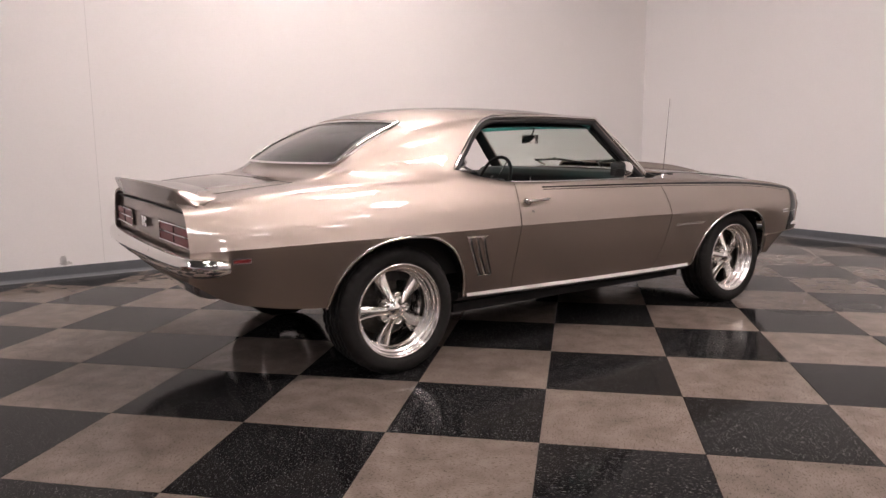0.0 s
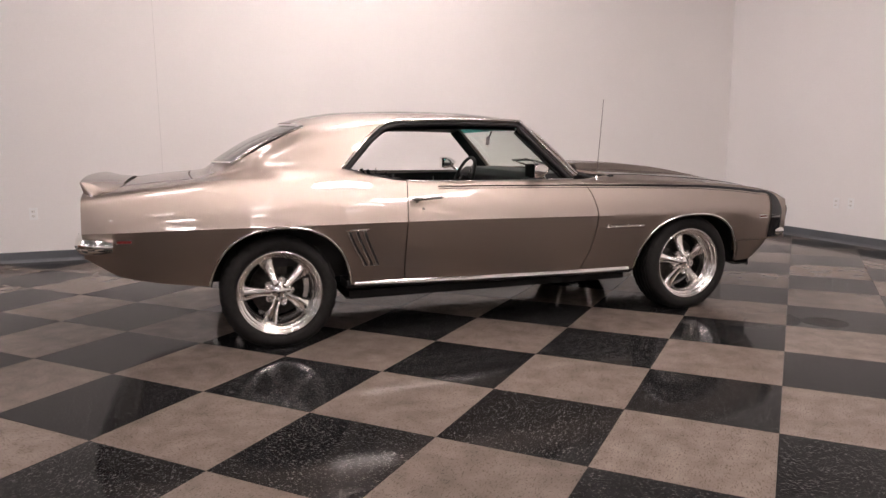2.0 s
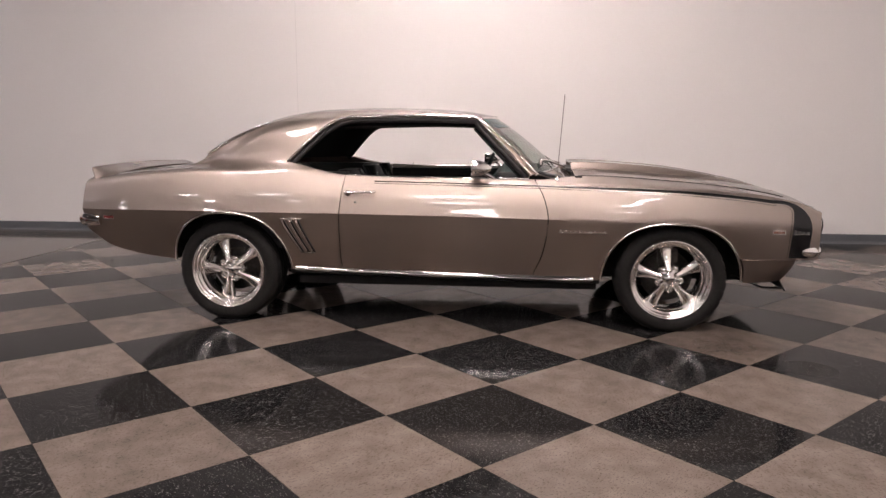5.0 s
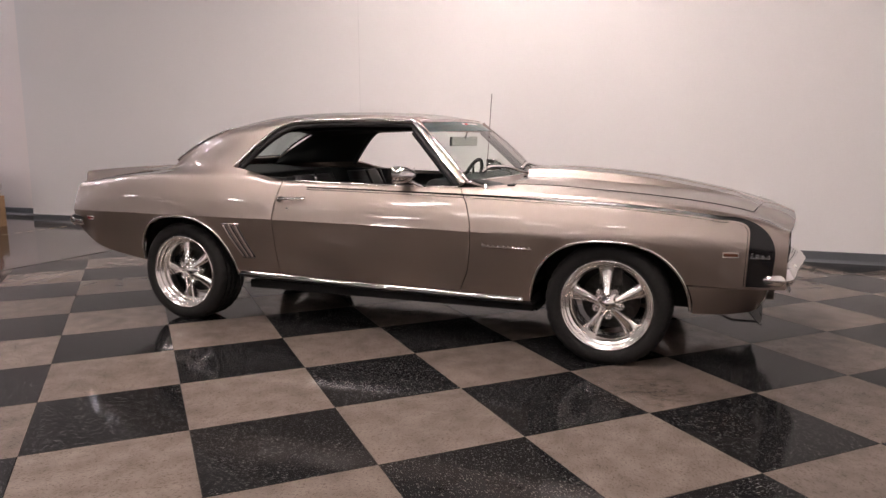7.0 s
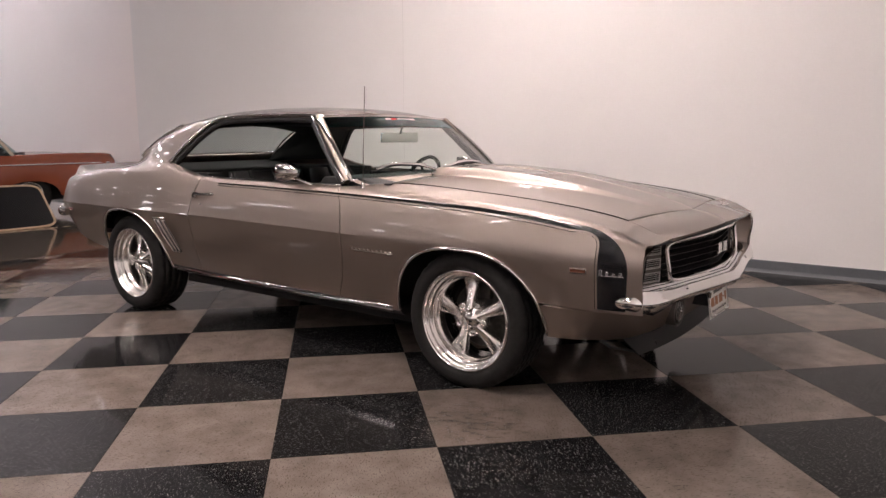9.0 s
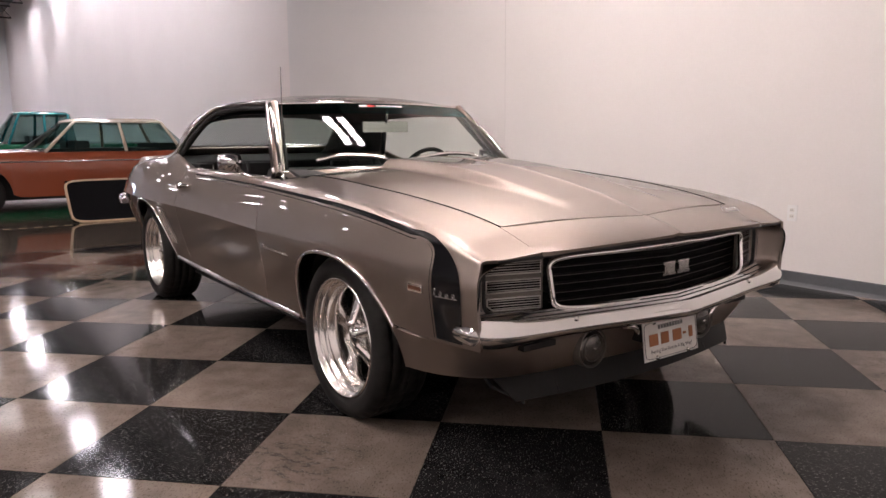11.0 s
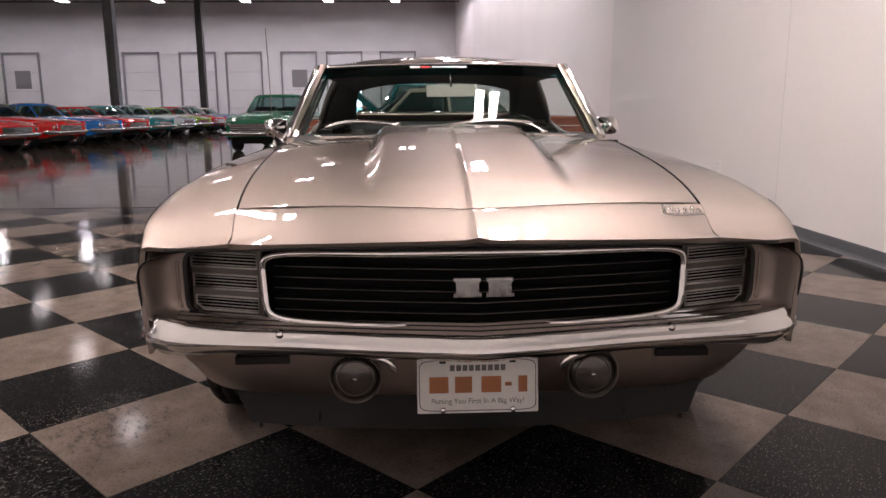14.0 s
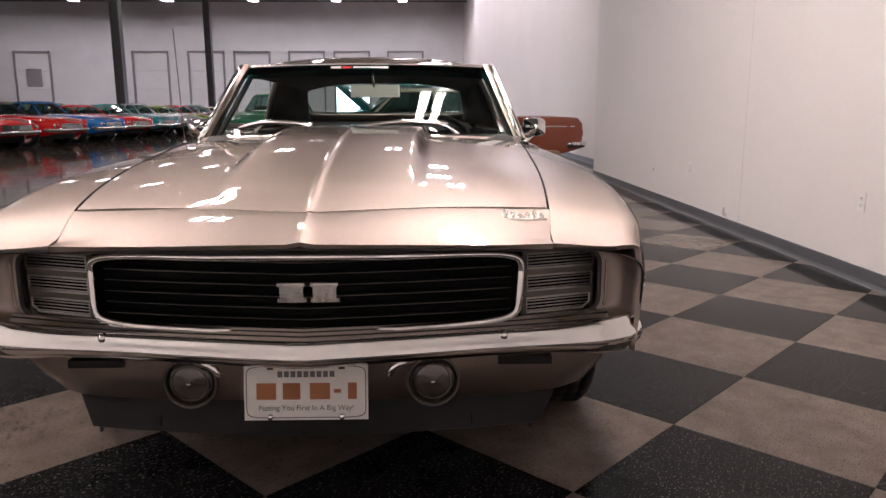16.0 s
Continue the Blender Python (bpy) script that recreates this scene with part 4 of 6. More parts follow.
for ys in ((-0.56, -0.43, -0.21), (-0.06, 0.19, 0.40)):
    on_glass = lambda y, z: (base(y)[0] - (z - base(y)[1]) * 1.18 + 0.016, y, z)
    a, m, c = ys
    w = part("wiper", Geo().tube(spline([(0.762, c + 0.04, 0.958), on_glass(c - 0.03, 0.995), on_glass(m, 1.016)], 12), [0.0085] * 6 + [0.006] * 6, 8), CHROME, car, "polished wiper arm")
    part("blade", Geo().tube(spline([on_glass(a, 0.985), on_glass(m, 1.010), on_glass(c, 1.000)], 12), 0.0055, 6, flat=1.8), POLISHED, w)
    part("rubber", Geo().tube(spline([on_glass(a, 0.977), on_glass(m, 1.002), on_glass(c, 0.992)], 12), 0.005, 6), SATIN_BLACK, w)

# Windscreen, rear window.
def pane(top, bottom, n, m, sag):
    rows = []
    for i in range(n + 1):
        f = -1 + 2 * i / n
        a, b = Vector(top(f)), Vector(bottom(f))
        rows.append([tuple(a.lerp(b, j / m) + Vector(sag) * math.sin(PI * j / m)) for j in range(m + 1)])
    return rows


ws = pane(lambda f: (0.30 - 0.10 * f * f - 0.006, 0.622 * f, 1.284 - 0.012 * f * f), lambda f: (base(0.735 * f)[0] - 0.002, 0.735 * f, base(0.735 * f)[1] - 0.004), 24, 10, (0.008, 0, 0.012))
scr = part("windscreen", Geo().grid(ws, flip=True), GLASS, car, "clear windscreen with a teal shade band")
band = [r[:3] for r in ws]
part("shade_band", Geo().grid([[(x + 0.002, y, z + 0.001) for x, y, z in r] for r in band]), BAND, scr)
part("windscreen_trim", Geo().tube([r[0] for r in ws], 0.010, 8), CHROME, car)
part("windscreen_trim", Geo().tube([r[-1] for r in ws], 0.008, 8), CHROME, car)
for e in (ws[0], ws[-1]):
    part("windscreen_trim", Geo().tube([(x + 0.004, y, z + 0.004) for x, y, z in e], 0.011, 8), CHROME, car)
for y0, y1, mt in ((-0.165, -0.115, DECAL_WHITE), (-0.11, -0.065, DECAL_RED), (-0.055, 0.115, DECAL_WHITE)):
    part("decal", Geo().add([(0.318, y0, 1.272), (0.318, y1, 1.272), (0.328, y1, 1.262), (0.328, y0, 1.262)], [(0, 3, 2, 1)]), mt, scr, smooth=False)
rw = pane(lambda f: (-1.24 + 0.066 * f * f, 0.545 * f, 1.262 - 0.019 * f * f), lambda f: (-1.684 + 0.10 * f * f, 0.606 * f, 1.034 + 0.004 * f * f), 20, 10, (-0.012, 0, 0.016))
part("rear_window", Geo().grid(rw), REAR_GLASS, car, "smoked rear window")
loop = [r[0] for r in rw] + rw[-1][1:] + [r[-1] for r in reversed(rw[:-1])] + list(reversed(rw[0][1:-1]))
part("rear_window_trim", Geo().tube([(x, y, z + 0.004) for x, y, z in loop], 0.009, 8, closed=True), CHROME, car)

# Headliner and interior.
cabin = [[(x, y * 0.97, z - 0.035 - 0.024 * abs(-1 + 2 * k / NR) ** 4) for k, (x, y, z) in enumerate(r)] for r in roof_rows]
part("headliner", Geo().grid(cabin), VINYL, car)
part("floor_pan", Geo().box(-0.95, 0.95, -0.72, 0.72, 0.22, 0.27), CARPET, car, smooth=False)
part("firewall", Geo().box(0.80, 0.84, -0.74, 0.74, 0.25, 0.925), SHADOW_BLACK, car, smooth=False)
part("parcel_shelf", Geo().add([(-1.66, -0.60, 0.975), (-1.66, 0.60, 0.975), (-1.25, 0.64, 0.93), (-1.25, -0.64, 0.93)], [(0, 3, 2, 1)]), VINYL, car)
for nm, bx in (("trunk_floor", (-2.2, -1.8, -0.7, 0.7, 0.50, 0.60)), ("frame_rail", (-0.95, 0.95, -0.62, 0.62, 0.20, 0.26)), ("subframe", (0.95, 2.0, -0.40, 0.40, 0.24, 0.66)), ("rear_axle", (-1.6, -1.1, -0.40, 0.40, 0.36, 0.62))):
    part(nm, Geo().box(*bx), SHADOW_BLACK, car, bevel=0.03)
for sgn in (-1, 1):
    part("exhaust", Geo().tube([(0.6, sgn * 0.30, 0.21), (-0.4, sgn * 0.32, 0.19), (-0.9, sgn * 0.34, 0.24)], 0.045, 10), SHADOW_BLACK, car)
dash = Geo().loft([[(x, y, z) for x, z in ((0.34, 0.62), (0.30, 0.78), (0.28, 0.90), (0.33, 0.945), (0.60, 0.945), (0.78, 0.90), (0.80, 0.62))] for y in [-0.70 + 1.40 * k / 8 for k in range(9)]])
part("dashboard", dash, VINYL, car, "black padded dashboard", turn_out=True, bevel=0.01)


def bucket(y):
    s = part("bucket_seat", Geo().box(-0.48, 0.08, y - 0.25, y + 0.25, 0.30, 0.52), VINYL, car, "black vinyl bucket seat", bevel=0.05, segments=4)
    rings = []
    for k in range(8):
        t = k / 7
        w, th = 0.25 - 0.07 * t**3, 0.075 - 0.02 * t
        c = Vector((-0.47 - 0.22 * t, y, 0.46 + 0.50 * t - 0.02 * (t > 0.95)))
        rings.append([c + Vector((th * math.copysign(abs(math.cos(a)) ** 0.6, math.cos(a)), w * math.copysign(abs(math.sin(a)) ** 0.6, math.sin(a)), 0)) for a in [2 * PI * i / 20 for i in range(20)]])
    part("backrest", Geo().loft(rings), VINYL, s, turn_out=True, bevel=0.0)
    part("seat_rib", Geo().tube([(-0.40 - 0.20 * k / 6, y - 0.1, 0.55 + 0.40 * k / 6) for k in range(7)], 0.012, 6).tube([(-0.40 - 0.20 * k / 6, y + 0.1, 0.55 + 0.40 * k / 6) for k in range(7)], 0.012, 6), VINYL, s)


bucket(-0.36)
bucket(0.36)
part("rear_seat", Geo().box(-1.30, -0.85, -0.62, 0.62, 0.35, 0.56), VINYL, car, bevel=0.06, segments=4)
part("rear_backrest", Geo().add([(-1.22, -0.62, 0.5), (-1.22, 0.62, 0.5), (-1.40, 0.62, 0.93), (-1.40, -0.62, 0.93), (-1.05, -0.62, 0.5), (-1.05, 0.62, 0.5), (-1.25, 0.60, 0.94), (-1.25, -0.60, 0.94)],
     [(0, 1, 2, 3), (4, 7, 6, 5), (0, 3, 7, 4), (1, 5, 6, 2), (2, 6, 7, 3), (0, 4, 5, 1)]), VINYL, car, turn_out=True, bevel=0.04, segments=3)
m = pose(0.19, 0.36, 0.862, 0, -68, 0)
wheel_rim = part("steering_wheel", Geo().tube([m @ Vector((0.175 * math.cos(2 * PI * k / 40), 0.175 * math.sin(2 * PI * k / 40), 0)) for k in range(40)], 0.013, 8, closed=True), SATIN_BLACK, car, "black three-spoke steering wheel")
for a in (90, 210, 330):
    part("spoke", Geo().tube([m @ Vector((0, 0, -0.02)), m @ Vector((0.18 * math.cos(radians(a)), 0.18 * math.sin(radians(a)), 0))], 0.009, 6, flat=0.5), POLISHED, wheel_rim)
part("column", Geo().tube([m @ Vector((0, 0, 0.02)), m @ Vector((0, 0, -0.4))], 0.028, 10), SATIN_BLACK, wheel_rim)
turn = pose(0.257, 0.043, 1.155, 0, 4, -20)
mir = part("interior_mirror", Geo().box(-0.011, 0.011, -0.130, 0.130, -0.030, 0.030, turn=turn), POLISHED, car, "polished oblong interior mirror", bevel=0.0105, segments=4)
part("mirror_glass", Geo().box(-0.0125, -0.011, -0.120, 0.120, -0.021, 0.021, turn=turn), CHROME, mir, smooth=False)
part("mirror_stem", Geo().tube([(0.268, 0.04, 1.175), (0.288, 0.035, 1.22), (0.284, 0.03, 1.262)], 0.006, 8), CHROME, mir)

# Door mirrors.
for sgn in (-1, 1):
    c = Vector((0.235, sgn * 0.856, 0.974))
    rings = []
    for k in range(7):
        t = k / 6
        r = (1.0, 1.03, 1.0, 0.92, 0.76, 0.5, 0.16)[k]
        rings.append([c + Vector((-0.055 + 0.12 * t**1.1, 0.058 * r * math.copysign(abs(math.cos(a)) ** 0.55, math.cos(a)), 0.047 * r * math.copysign(abs(math.sin(a)) ** 0.55, math.sin(a)))) for a in [2 * PI * i / 20 for i in range(20)]])
    mh = part("door_mirror", Geo().loft(rings), CHROME, car, "chrome rectangular door mirror", turn_out=True, sharp=50)
    part("mirror_glass", Geo().box(-0.0065, -0.002, -0.051, 0.051, -0.040, 0.040, turn=pose(c.x - 0.058, c.y, c.z, 0, 0, -sgn * 8)), CHROME, mh, smooth=False)
    part("mirror_arm", Geo().tube([c + Vector((0.02, -sgn * 0.01, -0.03)), c + Vector((0.06, -sgn * 0.045, -0.058)), c + Vector((0.10, -sgn * 0.07, -0.076))], [0.011, 0.010, 0.014], 8), CHROME, mh)
    part("mirror_foot", Geo().box(c.x + 0.05, c.x + 0.17, min(c.y - sgn * 0.06, c.y - sgn * 0.088), max(c.y - sgn * 0.06, c.y - sgn * 0.088), c.z - 0.086, c.z - 0.070), CHROME, mh, bevel=0.006)

ant = part("antenna", Geo().tube([(0.687, -0.778, 0.90), (0.722, -0.785, 1.41)], 0.0021, 6), DULL_METAL, car, "thin chrome whip antenna")
part("antenna_base", Geo().revolve([(0.022, 0.885), (0.020, 0.898), (0.010, 0.905), (0.008, 0.925), (0.004, 0.93)], 16, (0.687, -0.778, 0), axis="z"), CHROME, ant)

# Deck lid, spoiler, tail panel, lamps, rear bumper.
deck = curve_of([-2.37, -2.2, -2.0, -1.76], [0.905, 0.945, 0.962, 0.974])
rows = [[(x - 0.022 * (1 - f * f) * (x + 2.37) / 0.56, (inn_y(max(x, -2.36)) - 0.004) * f, inn_z(max(x, -2.36)) + 0.010 * (1 - abs(f) ** 2.5)) for f in [-1 + 2 * k / 20 for k in range(21)]] for x in [-2.365 + 0.557 * j / 16 for j in range(17)]]
lid = solid(part("deck_lid", Geo().grid(rows), PAINT, car), 0.014)
for sgn in (-1, 1):
    part("deck_seam", Geo().tube([(x, sgn * (inn_y(x) - 0.002), inn_z(x) + 0.0004) for x in [-2.25 + 0.43 * k / 10 for k in range(11)]], 0.0016, 5), SHADOW_BLACK, lid)
part("deck_seam", Geo().tube([(p[0] + 0.002, p[1], p[2]) for p in rows[-1]], 0.0016, 5), SHADOW_BLACK, lid)
rings = []
for k in range(61):
    f = -1 + 2 * k / 60
    f = math.copysign(1 - (1 - abs(f)) ** 1.35, f)
    y = 0.742 * f
    e = min(max((0.742 - abs(y)) / 0.09, 0), 1)
    e = e * e * (3 - 2 * e)
    g = 1 - e
    dx, drop = 0.034 * f * f, 0.022 * f * f
    zt = 0.968 - 0.016 * f * f - 0.066 * g
    zf = 0.952 - drop - 0.030 * abs(f) ** 5
    zb = 0.880 - drop + 0.008 * g
    rings.append([(-2.17 - 0.09 * g, y, zf - 0.006), (-2.26 - 0.02 * g, y, min(zf + 0.002, zt - 0.003)), (-2.345 + dx + 0.03 * g, y, zt - 0.008), (-2.392 + dx + 0.055 * g, y, zt + 0.002), (-2.398 + dx + 0.055 * g, y, zt - 0.004), (-2.372 + dx + 0.03 * g, y, zb), (-2.28 + dx - 0.03 * g, y, zb - 0.002)])
part("rear_spoiler", Geo().loft(rings), PAINT, car, "ducktail rear spoiler in body colour", turn_out=True, sharp=38)
tail_x = lambda y: -2.352 + 0.014 * (y / 0.76) ** 2
rows = [[(tail_x(y) + 0.02 * (z - 0.6), y * (1 - 0.11 * max(0, (z - 0.77) / 0.12)), z) for z in [0.585 + 0.305 * j / 8 for j in range(9)]] for y in [-0.775 + 1.55 * k / 24 for k in range(25)]]
solid(part("tail_panel", Geo().grid(rows, flip=True), PAINT, car), 0.012)
part("tail_trim", Geo().tube([(tail_x(y) - 0.004, y, 0.862 - 0.01 * abs(y)) for y in [-0.69 + 1.38 * k / 20 for k in range(21)]], 0.006, 6), SATIN_BLACK, car)
for sgn in (-1, 1):
    ends = [0.305 + 0.455 * k / 8 for k in range(9)]
    lamp = part("tail_lamp", Geo().grid([[(tail_x(y) - 0.006, sgn * y, z) for z in (0.708, 0.788)] for y in ends], flip=sgn < 0), RED_LENS, car, "dark red horizontal tail lamp")
    loop = [(tail_x(y) - 0.009, sgn * y, 0.790) for y in ends[::2]] + [(tail_x(y) - 0.009, sgn * y, 0.706) for y in ends[::-2]]
    part("bezel", Geo().tube(loop, 0.0035, 6, closed=True), CHROME, lamp)
    part("divider", Geo().tube([(tail_x(y) - 0.010, sgn * y, 0.750) for y in ends[::2]], 0.004, 6), CHROME, lamp)
    for y in (0.535,):
        part("divider", Geo().tube([(tail_x(y) - 0.007, sgn * y, z) for z in (0.708, 0.788)], 0.003, 6), SHADOW_BLACK, lamp)
badge = Geo().box(-2.364, -2.354, -0.05, -0.005, 0.735, 0.785).box(-2.364, -2.354, 0.005, 0.05, 0.735, 0.785).box(-2.366, -2.356, -0.035, 0.035, 0.752, 0.768)
part("tail_badge", badge, CHROME, car, bevel=0.004)


def bumper(name, path, section, label, end=0.45, flare=0.0):
    pts = [Vector(p) for p in path]
    rings = []
    for i, p in enumerate(pts):
        a, b = pts[max(i - 1, 0)], pts[min(i + 1, len(pts) - 1)]
        t = (b - a)
        t.z = 0
        t.normalize()
        n = Vector((t.y, -t.x, 0))
        f = (end, 0.62 + 0.38 * end, 0.97, 1.0)[min(i, len(pts) - 1 - i, 3)]
        up = min(max((abs(p.y) - 0.58) / 0.22, 0), 1)
        up = 1 + flare * up * up * (3 - 2 * up)
        rings.append([p + n * o * f + Vector((0, 0, (z + 0.006) * up * f - 0.006)) for o, z in section])
    return part(name, Geo().loft(rings), CHROME, car, label, turn_out=True, sharp=50)


half = [(-2.212, 0.866, 0.628), (-2.26, 0.868, 0.630), (-2.325, 0.850, 0.632), (-2.368, 0.80, 0.634), (-2.388, 0.70, 0.635), (-2.402, 0.48, 0.635), (-2.409, 0.24, 0.635), (-2.412, 0.0, 0.635)]
sec = [(-0.03, 0.036), (-0.004, 0.042), (0.014, 0.034), (0.022, 0.012), (0.024, -0.008), (0.018, -0.026), (0.006, -0.042), (-0.02, -0.044), (-0.034, -0.02)]
path = [(x, -y, z) for x, y, z in half] + [(x, y, z) for x, y, z in reversed(half[:-1])]
bumper("rear_bumper", spline(path, 44), [(-o, z) for o, z in sec], "chrome rear bumper", 0.62)
rows = [[(-2.350 + 0.03 * (y / 0.76) ** 2 + 0.15 * t * t - 0.018 * math.sin(2 * PI * t), y * (1 - 0.03 * t), 0.60 - 0.205 * t * (1 - 0.4 * abs(y / 0.765) ** 3)) for t in [j / 6 for j in range(7)]] for y in [-0.765 + 1.53 * k / 20 for k in range(21)]]
solid(part("rear_valance", Geo().grid(rows), PAINT, car), 0.01)
for y in (-0.62, -0.34, 0.34, 0.62):
    part("bumper_bolt", Geo().revolve([(0.0, -0.010), (0.010, -0.006), (0.013, 0.004)], 12, (-2.425 + 0.03 * (y / 0.7) ** 2, y, 0.655), axis="x"), CHROME, car)

# ---- wheels ----
def wheel_parts(width, turn, name):
    """Built round the origin; the outer face looks to -y, the cap's face at y = 0."""
    w = part(name, Geo(), RUBBER, None)
    lip = -0.052
    out, inn = lip - 0.012, lip - 0.012 + width
    tread = 0.325
    prof = [(0.236, out + 0.030), (0.243, out + 0.010), (0.262, out), (0.290, out + 0.002), (0.306, out + 0.010), (0.316, out + 0.022), (tread, out + 0.036)]
    y = out + 0.036
    span = width - 0.072
    for k in range(4):
        a, b = y + span * (k + 0.36) / 4, y + span * (k + 0.56) / 4
        prof += [(tread, a), (tread - 0.007, a + 0.002), (tread - 0.007, b - 0.002), (tread, b)]
    prof += [(tread, inn - 0.036), (0.312, inn - 0.016), (0.285, inn), (0.25, inn - 0.004), (0.236, inn - 0.03)]
    g = Geo()
    rows = []
    n = 160
    for i, (r, h) in enumerate(prof):
        row = []
        for k in range(n):
            a = 2 * PI * k / n
            rr = r - (0.006 if (k % 5 == 0 and 4 <= i <= len(prof) - 4 and r > 0.314) else 0)
            row.append((rr * math.cos(a), h, max(rr * math.sin(a), -0.318)))
        rows.append(row)
    g.grid(rows, around=True)
    w.data = g.mesh("tyre", RUBBER, sharp=28)
    w.name = name
    # Rim: lip, stepped barrel, back.
    rim = Geo().revolve([(0.238, lip + 0.012), (0.2405, lip + 0.003), (0.238, lip - 0.004), (0.232, lip - 0.004), (0.229, lip + 0.001), (0.228, lip + 0.010), (0.224, lip + 0.013), (0.219, lip + 0.014), (0.2165, lip + 0.020), (0.2155, lip + 0.032),
                         (0.210, lip + 0.035), (0.205, lip + 0.036), (0.202, lip + 0.044), (0.200, lip + 0.062), (0.195, lip + 0.066), (0.190, lip + 0.075), (0.189, lip + 0.095), (0.192, inn - 0.03), (0.215, inn - 0.01)], 72)
    part("rim", rim, POLISHED, w, "polished aluminium rim", sharp=34)
    for k in range(5):
        a0 = radians(turn + 72 * k)
        rings = []
        for i in range(11):
            t = i / 10
            r = 0.050 + 0.153 * t
            hw = 0.0215 + 0.005 * t + 0.024 * t**1.9
            yc = 0.006 + 0.034 * math.sin(PI * t * 0.62) + 0.010 * t
            ring = []
            for u, v in ((-1, 0.020), (-0.97, 0.000), (-0.82, -0.012), (-0.45, -0.017), (0, -0.019), (0.45, -0.017), (0.82, -0.012), (0.97, 0.000), (1, 0.020), (0.6, 0.026), (-0.6, 0.026)):
                u *= hw
                ring.append((r * math.cos(a0) - u * math.sin(a0), yc + v, r * math.sin(a0) + u * math.cos(a0)))
            rings.append(ring)
        part("spoke", Geo().loft(rings), POLISHED, w, turn_out=True, sharp=60)
        b0 = a0 + radians(36)
        c = (0.066 * math.cos(b0), 0.0, 0.066 * math.sin(b0))
        part("lug_seat", Geo().revolve([(0.0, 0.0085), (0.0135, 0.0085), (0.0145, 0.005), (0.017, 0.003), (0.020, 0.005), (0.0215, 0.013), (0.0215, 0.03)], 18, c), POLISHED, w)
        part("lug_nut", Geo().revolve([(0.0, 0.002), (0.0075, 0.003), (0.0095, 0.008), (0.0095, 0.034)], 6, c), CHROME, w, smooth=False)
    # Hub plate, its rim swelling round each lug.
    plate = []
    for r, h in ((0.02, 0.0), (0.5, 0.0), (0.7, 0.007), (0.88, 0.016), (0.97, 0.025), (1.0, 0.034), (1.0, 0.06)):
        row = []
        for k in range(80):
            a = 2 * PI * k / 80
            bulge = 0.5 + 0.5 * math.cos(5 * (a - radians(turn + 36)))
            rim_r = 0.062 + 0.028 * bulge ** 0.8
            row.append((r * rim_r * math.cos(a), h, r * rim_r * math.sin(a)))
        plate.append(row)
    part("hub", Geo().grid(plate, around=True), POLISHED, w, turn_out=True, sharp=50)
    part("cap", Geo().revolve([(0.0, -0.010), (0.024, -0.009), (0.029, -0.004), (0.043, 0.000), (0.048, 0.008), (0.049, 0.030)], 10), CHROME, w, sharp=50)
    part("brake_disc", Geo().revolve([(0.0, 0.105), (0.155, 0.105), (0.155, 0.125), (0.0, 0.125)], 40), DARK_METAL, w, sharp=30)
    part("brake_caliper", Geo().box(-0.06, 0.06, 0.085, 0.14, 0.085, 0.165), DARK_METAL, w, bevel=0.012)
    return w


def put_wheel(x, side, width, turn, name="wheel"):
    w = wheel_parts(width, turn if side < 0 else 180 - turn, name)
    w.parent = car
    w.matrix_basis = pose(x, side * 0.811, 0.318, 0, 0, 0 if side < 0 else 180)
    return w


for side in (-1, 1):
    put_wheel(-AX, side, 0.255, -106)
    put_wheel(AX, side, 0.235, 96)

# ---- the front end ----
grille_x = curve_of([0, 0.27, 0.53, 0.745, 0.80], [2.270, 2.232, 2.180, 2.112, 2.10])


def se(a, n):
    c, s = math.cos(a), math.sin(a)
    return math.copysign(abs(c) ** (2 / n), c), math.copysign(abs(s) ** (2 / n), s)


loop_in, loop_out, back_in = [], [], []
N = 200
for k in range(N):
    a = 2 * PI * (k + 0.5) / N
    c, s = se(a, 7)
    y, z = 0.752 * c, 0.622 + 0.100 * s
    loop_in.append(Vector((grille_x(abs(y)) + 0.008, y, z)))
    back_in.append(Vector((grille_x(abs(y)) - 0.07, y, z)))
    c, s = se(a, 5 if s > 0 else 11)
    y = 0.846 * c
    z = 0.634 + 0.106 * s - (0.012 * abs(y) if s > 0 else 0)
    loop_out.append(Vector((nose_x(y) - 0.006 - (0.012 if s < 0 else 0), y, z)))
rows = []
for t in [0, 0.06, 0.13, 0.22, 0.35, 0.5, 0.65, 0.8, 0.92, 1.0]:
    ring = []
    for o, i in zip(loop_out, loop_in):
        side = (abs(o.y) / 0.846) ** 4
        swell = 0.016 * side * math.sin(PI * min(t / 0.3, 1.0))
        ring.append(o.lerp(i, t) + Vector((swell - 0.038 * math.sin(PI * t) ** (1 + side), 0, 0)))
    rows.append(ring)
rows.append(back_in)
surround = part("front_surround", Geo().grid(rows, around=True, flip=True), PAINT, car, "bronze painted grille and lamp surround", sharp=50)
for sgn in (-1, 1):
    pts = [rows[1][k] + Vector((0.004, 0, 0)) for k in range(N) if rows[1][k].y * sgn > 0.80 and 0.55 < rows[1][k].z < 0.735]
    pts.sort(key=lambda q: q.z)
    part("corner_seam", Geo().tube(spline(pts[::3], 20), [0.0012 + 0.0025 * math.sin(PI * k / 19) for k in range(20)], 6), SHADOW_BLACK, surround)
    pts = [rows[7][k] + Vector((0.003, 0, 0)) for k in range(N) if rows[7][k].y * sgn > 0.765]
    pts.sort(key=lambda q: q.z)
    part("inner_ridge", Geo().tube(spline(pts[::3], 20), 0.005, 6), PAINT, surround)
